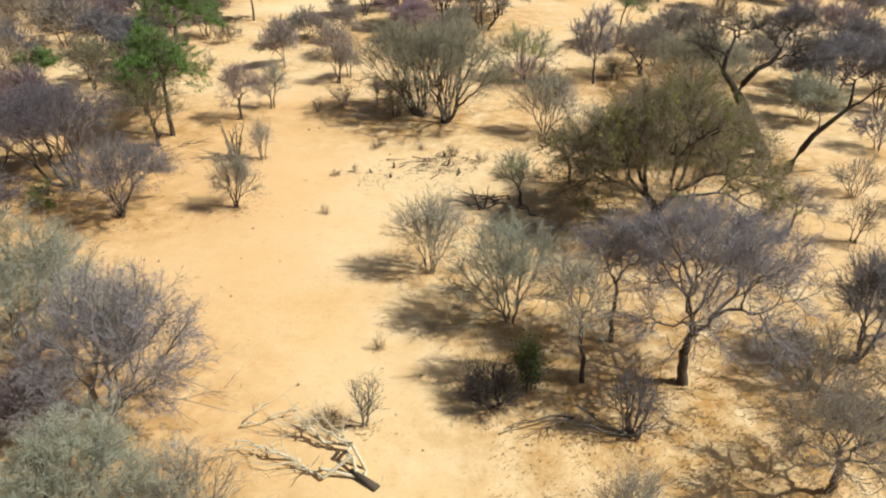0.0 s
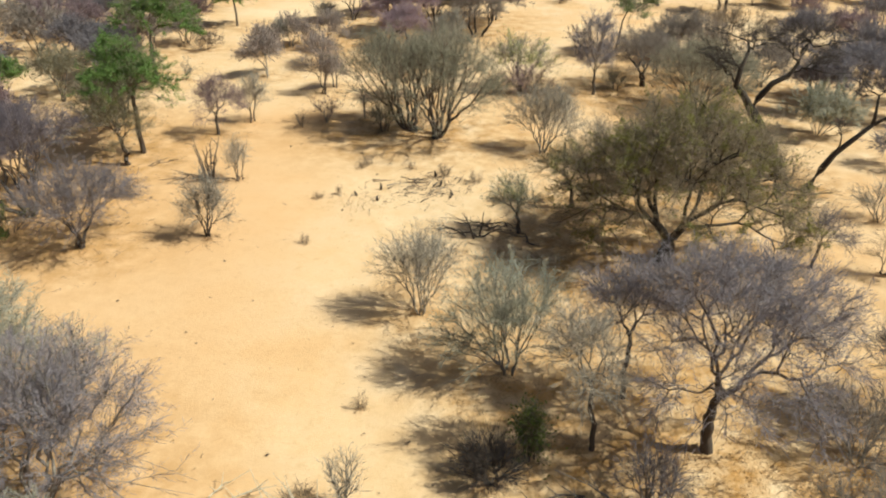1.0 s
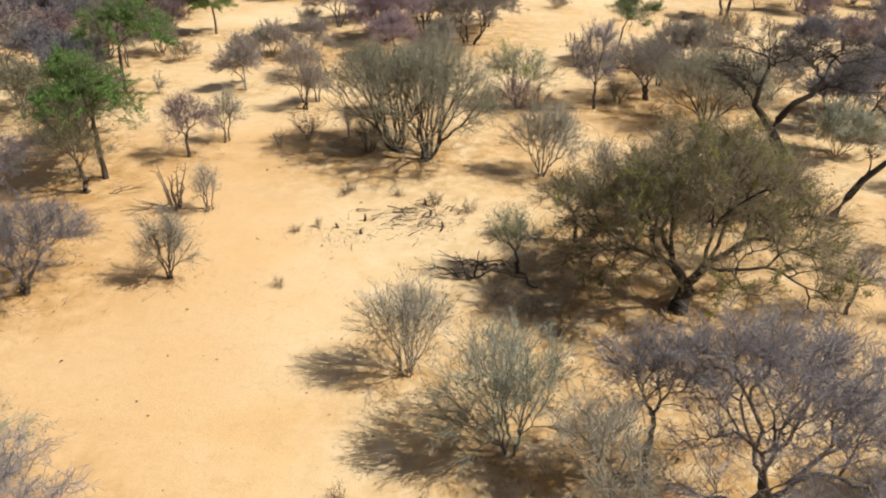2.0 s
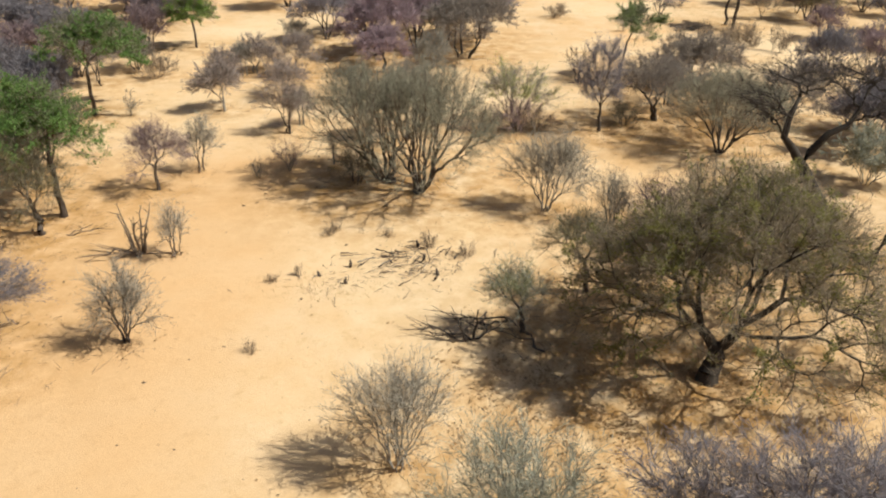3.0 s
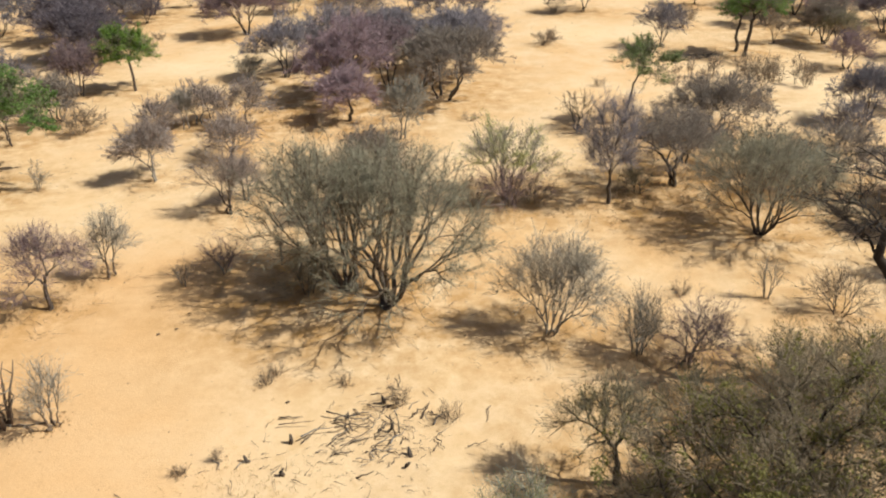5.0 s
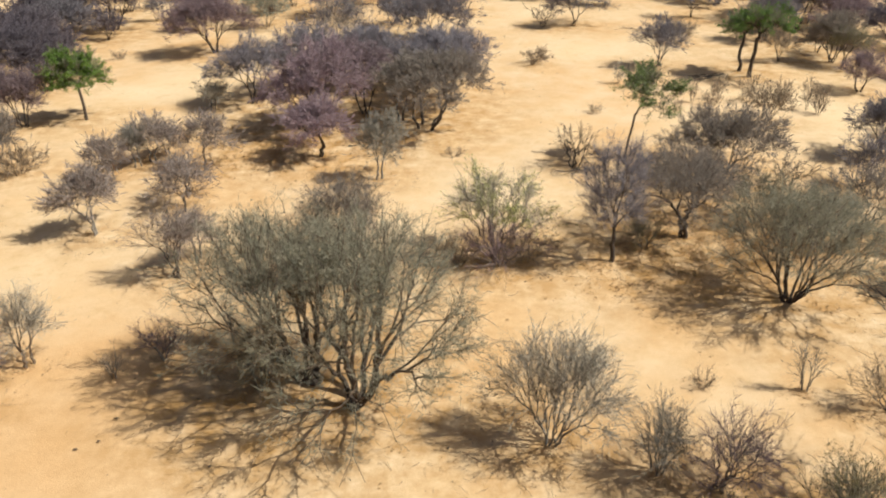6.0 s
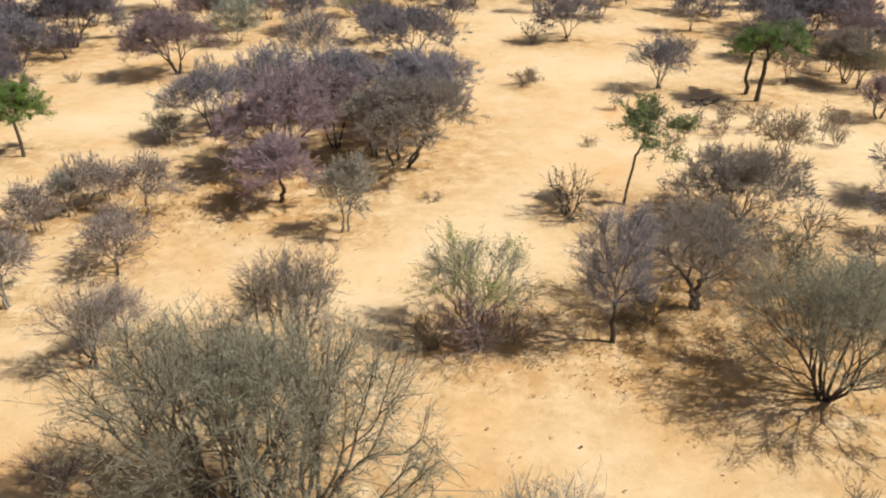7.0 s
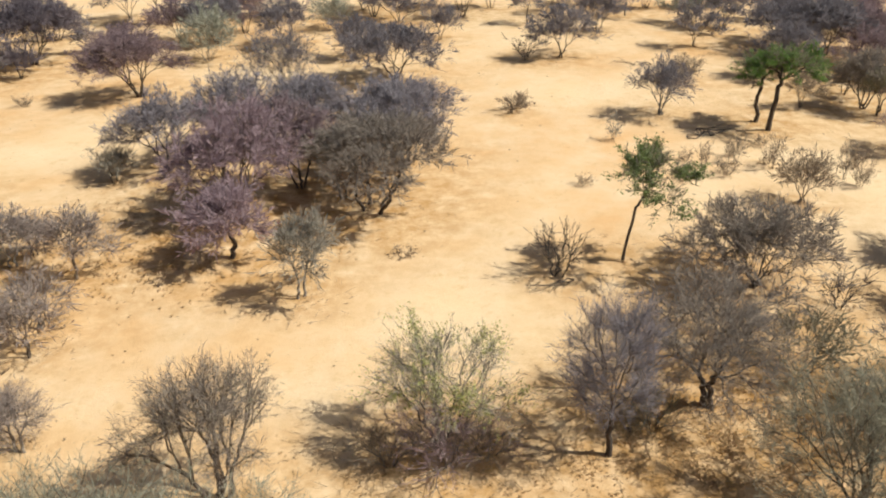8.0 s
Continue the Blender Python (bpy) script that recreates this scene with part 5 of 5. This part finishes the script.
# ---------------------------------------------------------------- brush pile: loose sticks on the sand
def brush_pile():
    rng = np.random.default_rng(77)
    root = tagged(new("brush_pile"), "scattered heap of dark dry sticks on pale sand", "brushwood")
    root.location = (-0.6, 32.0, 0)
    shapes = []
    for k in range(12):
        n = 6
        pts = np.stack([np.linspace(-0.5, 0.5, n), rng.normal(0, 0.05, n), np.abs(rng.normal(0, 0.03, n))], axis=1)
        v, f = rod(pts, np.linspace(0.028, 0.008, n) * (1.0 if k % 3 else 1.5), 5)
        shapes.append(mesh_of("stick", v, f, (BARK_DARK, BARK_GREY, BARK_DARK, BARK_BROWN)[k % 4], True))
    for i in range(296):
        if i < 12:
            # long sticks raked out towards the west
            x, y, s, turn = rng.normal(-0.4, 0.7), rng.normal(0.5, 0.5), 0.5 + 0.6 * rng.random(), rng.normal(14, 22)
        elif i < 200:
            x, y, s, turn = rng.normal(0.3, 0.9), rng.normal(0.2, 0.85), 0.16 + 0.5 * rng.random() ** 2, rng.normal(10, 55)
        else:
            x, y, s, turn = rng.normal(-2.1, 1.2), rng.normal(-0.75, 0.65), 0.10 + 0.4 * rng.random() ** 3, rng.uniform(-90, 90)
        ob = part("stick", shapes[i % 12], root)
        ob.matrix_basis = pose(x, y, 0.02 + (0.12 * rng.random() if i < 120 else 0.0), rng.normal(0, 6), -75 + 50 * rng.random() if i % 7 == 0 and i > 12 else rng.normal(0, 9), turn) @ Matrix.Diagonal((s, min(s, 0.6), min(s, 0.6), 1))
    # rotten dark stubs among the sticks
    for i, (x, y, tall) in enumerate(((0.45, 0.35, 0.3), (0.35, 1.5, 0.28), (1.05, -0.6, 0.2), (-1.95, 0.1, 0.25), (-2.9, -0.5, 0.16), (-2.0, -1.0, 0.2), (0.9, -0.95, 0.2))):
        top = np.array([rng.normal(0, 0.08), rng.normal(0, 0.08), tall])
        v, f = rod(np.array([[0, 0, -0.05], top * 0.5 + rng.normal(0, 0.03, 3), top]), (0.07, 0.05, 0.03), 7)
        ob = part("stub", mesh_of("stub", v, f, BARK_DARK, True), root)
        ob.location = (x, y, 0)


brush_pile()


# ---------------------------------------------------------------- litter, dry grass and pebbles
def spread_mould_shade():
    """How brown the sand is, from mouldering leaves and painted-in tree shade: most at the feet of the wide trees,
    fading outwards.
    """
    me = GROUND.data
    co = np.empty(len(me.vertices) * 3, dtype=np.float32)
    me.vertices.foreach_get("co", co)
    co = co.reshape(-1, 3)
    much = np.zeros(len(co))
    # some of the extra beds brown the sand where tree shade falls
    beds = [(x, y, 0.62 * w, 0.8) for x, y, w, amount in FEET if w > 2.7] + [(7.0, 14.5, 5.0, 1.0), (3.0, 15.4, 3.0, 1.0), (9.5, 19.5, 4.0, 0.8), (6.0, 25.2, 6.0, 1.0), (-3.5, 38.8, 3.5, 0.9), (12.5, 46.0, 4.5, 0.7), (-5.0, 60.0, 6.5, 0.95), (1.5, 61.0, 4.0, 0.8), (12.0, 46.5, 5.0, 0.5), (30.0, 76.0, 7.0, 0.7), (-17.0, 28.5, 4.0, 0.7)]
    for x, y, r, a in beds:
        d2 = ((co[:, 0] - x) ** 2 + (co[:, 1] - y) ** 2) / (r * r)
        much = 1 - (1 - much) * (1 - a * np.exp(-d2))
    me.attributes.new("leaf_mould_shade", "FLOAT", "POINT").data.foreach_set("value", much.astype(np.float32))


spread_mould_shade()


def scatter_litter():
    rng = np.random.default_rng(99)
    cs, ls = [], []
    for x, y, w, amount in FEET:
        n = int(amount * (70 if (y > 50 or abs(x) > 18) else 170) * min(w, 6.5))
        r = np.abs(rng.normal(0, 0.28, n)) * w
        a = rng.random(n) * 6.2832
        c = np.stack([x - 0.06 * w + r * np.cos(a), y + r * np.sin(a), np.full(n, 0.045)], axis=1)
        cs.append(c)
        ls.append((0.04 + 0.06 * rng.random(n) ** 2) * (1.3 if y > 50 else 1.0))
    # the leafy floor beneath the trees at the start of the flight
    n = 10000
    c = np.stack([rng.normal(5.5, 3.0, n), rng.normal(14.5, 3.0, n), np.full(n, 0.045)], axis=1)
    cs.append(c[c[:, 0] > 1.0])
    ls.append((0.03 + 0.05 * rng.random(n))[c[:, 0] > 1.0])
    n = 9000
    c = np.stack([rng.normal(5.6, 2.8, n), rng.normal(25.2, 1.7, n), np.full(n, 0.045)], axis=1)
    cs.append(c)
    ls.append(0.04 + 0.08 * rng.random(n))
    n = 6000
    c = np.stack([rng.normal(-17.5, 2.2, n), rng.normal(28.5, 1.6, n), np.full(n, 0.045)], axis=1)
    cs.append(c)
    ls.append(0.05 + 0.07 * rng.random(n))
    n = 6000
    c = np.stack([rng.normal(-5.5, 3.6, n), rng.normal(59.5, 2.2, n), np.full(n, 0.045)], axis=1)
    cs.append(c)
    ls.append(0.07 + 0.09 * rng.random(n))
    n = 7000
    c = np.stack([rng.normal(12.5, 3.0, n), rng.normal(46.0, 1.8, n), np.full(n, 0.045)], axis=1)
    cs.append(c)
    ls.append(0.05 + 0.08 * rng.random(n))
    c, ll = np.concatenate(cs), np.concatenate(ls)
    lump = np.zeros(len(c))
    for k in range(7):
        a, freq, ph = rng.random() * 6.28, 0.7 + 1.9 * rng.random(), rng.random() * 6.28
        lump += np.sin((c[:, 0] * math.cos(a) + c[:, 1] * math.sin(a)) * freq * 2.2 + ph)
    keep = rng.random(len(c)) < np.clip(0.45 + 0.28 * lump, 0.08, 1.0)
    c, ll = c[keep], ll[keep]
    k = len(c)
    a = rng.random(k) * 6.2832
    al = unit(np.stack([np.cos(a), np.sin(a), rng.normal(0, 0.25, k)], axis=1))
    ac = unit(np.cross(np.array([[0, 0, 1.0]]) + rng.normal(0, 0.2, (k, 3)), al))
    v, f = blades(c, al, ac, ll, ll * 0.3)
    tagged(new("leaf_litter", mesh_of("leaf_litter", v, f, LITTER)), "fallen brown leaves and bark bits on sand", "litter", "", "stuff")


scatter_litter()


def scatter_twigs():
    """Fallen dead twigs lying about the feet of the nearer thorn trees."""
    rng = np.random.default_rng(57)
    p, q = [], []
    for x, y, w, amount in FEET:
        if y > 56 or abs(x) > 18 or w < 2.4:
            continue
        n = int(18 * w * amount)
        a, r = rng.random(n) * 6.2832, np.sqrt(rng.random(n)) * 0.62 * w
        c = np.stack([x + r * np.cos(a), y + r * np.sin(a), np.full(n, 0.05)], axis=1)
        b = rng.random(n) * 6.2832
        d = np.stack([np.cos(b), np.sin(b), rng.normal(0, 0.16, n)], axis=1) * (0.15 + 0.55 * rng.random(n) ** 2)[:, None]
        p.append(c)
        q.append(c + d)
    p, q = np.concatenate(p), np.concatenate(q)
    q[:, 2] = np.maximum(q[:, 2], 0.04)
    v, f = spikes(p, q, 0.004 + 0.005 * rng.random(len(p)))
    tagged(new("fallen_twigs", mesh_of("fallen_twigs", v, f, BARK_BROWN)), "dry brown twigs fallen on the sand", "twigs", "", "stuff")


scatter_twigs()


def scatter_grass():
    """Thin dry grass between the trees at the start and under the large ones."""
    rng = np.random.default_rng(123)
    spots = ((6.5, 13.5, 3.5, 2.6, 3200), (8.5, 20.5, 2.5, 2.5, 1600), (9.5, 24.0, 2.5, 2.0, 1600), (12.5, 46.0, 2.5, 1.6, 1800), (2.0, 18.5, 1.0, 1.0, 700), (-3.5, 30.6, 1.0, 0.5, 350), (26.0, 74.5, 4.5, 2.5, 1600), (36.0, 78.0, 4.0, 4.0, 1500))
    ps = np.concatenate([np.stack([rng.normal(x, sx, n), rng.normal(y, sy, n), np.zeros(n)], axis=1) for x, y, sx, sy, n in spots])
    k = len(ps)
    way = unit(rng.normal(0, 0.5, (k, 3)) + np.array([0, 0, 1.0]))
    way[:, 2] = np.abs(way[:, 2])
    v, f = spikes(ps, ps + way * (0.05 + 0.12 * rng.random(k) ** 2)[:, None], np.full(k, 0.006))
    tagged(new("dry_grass", mesh_of("dry_grass", v, f, GRASS_DRY)), "sparse straw-coloured dry grass on sand", "grass", "", "stuff")


scatter_grass()


def scatter_pebbles():
    rng = np.random.default_rng(321)
    n = 2400
    x, y = rng.uniform(-30, 34, n), rng.uniform(9, 95, n)
    size = 0.014 + 0.04 * rng.random(n) ** 5
    octa = np.array([[1, 0, 0], [0, 1, 0], [-1, 0, 0], [0, -1, 0], [0, 0, 0.7], [0, 0, -0.7]])
    tri = np.array([[0, 1, 4], [1, 2, 4], [2, 3, 4], [3, 0, 4], [1, 0, 5], [2, 1, 5], [3, 2, 5], [0, 3, 5]])
    jit = 1 + rng.normal(0, 0.25, (n, 6, 3))
    v = octa[None] * jit * size[:, None, None] * np.array([1.3, 1.0, 0.8]) + np.stack([x, y, np.full(n, 0.03)], axis=1)[:, None, :]
    f = (np.arange(n)[:, None, None] * 6 + tri[None]).reshape(-1, 3)
    tagged(new("pebbles", mesh_of("pebbles", v.reshape(-1, 3), f, STONE)), "scattered dark droppings and pebbles on sand", "pebbles", "", "stuff")


scatter_pebbles()
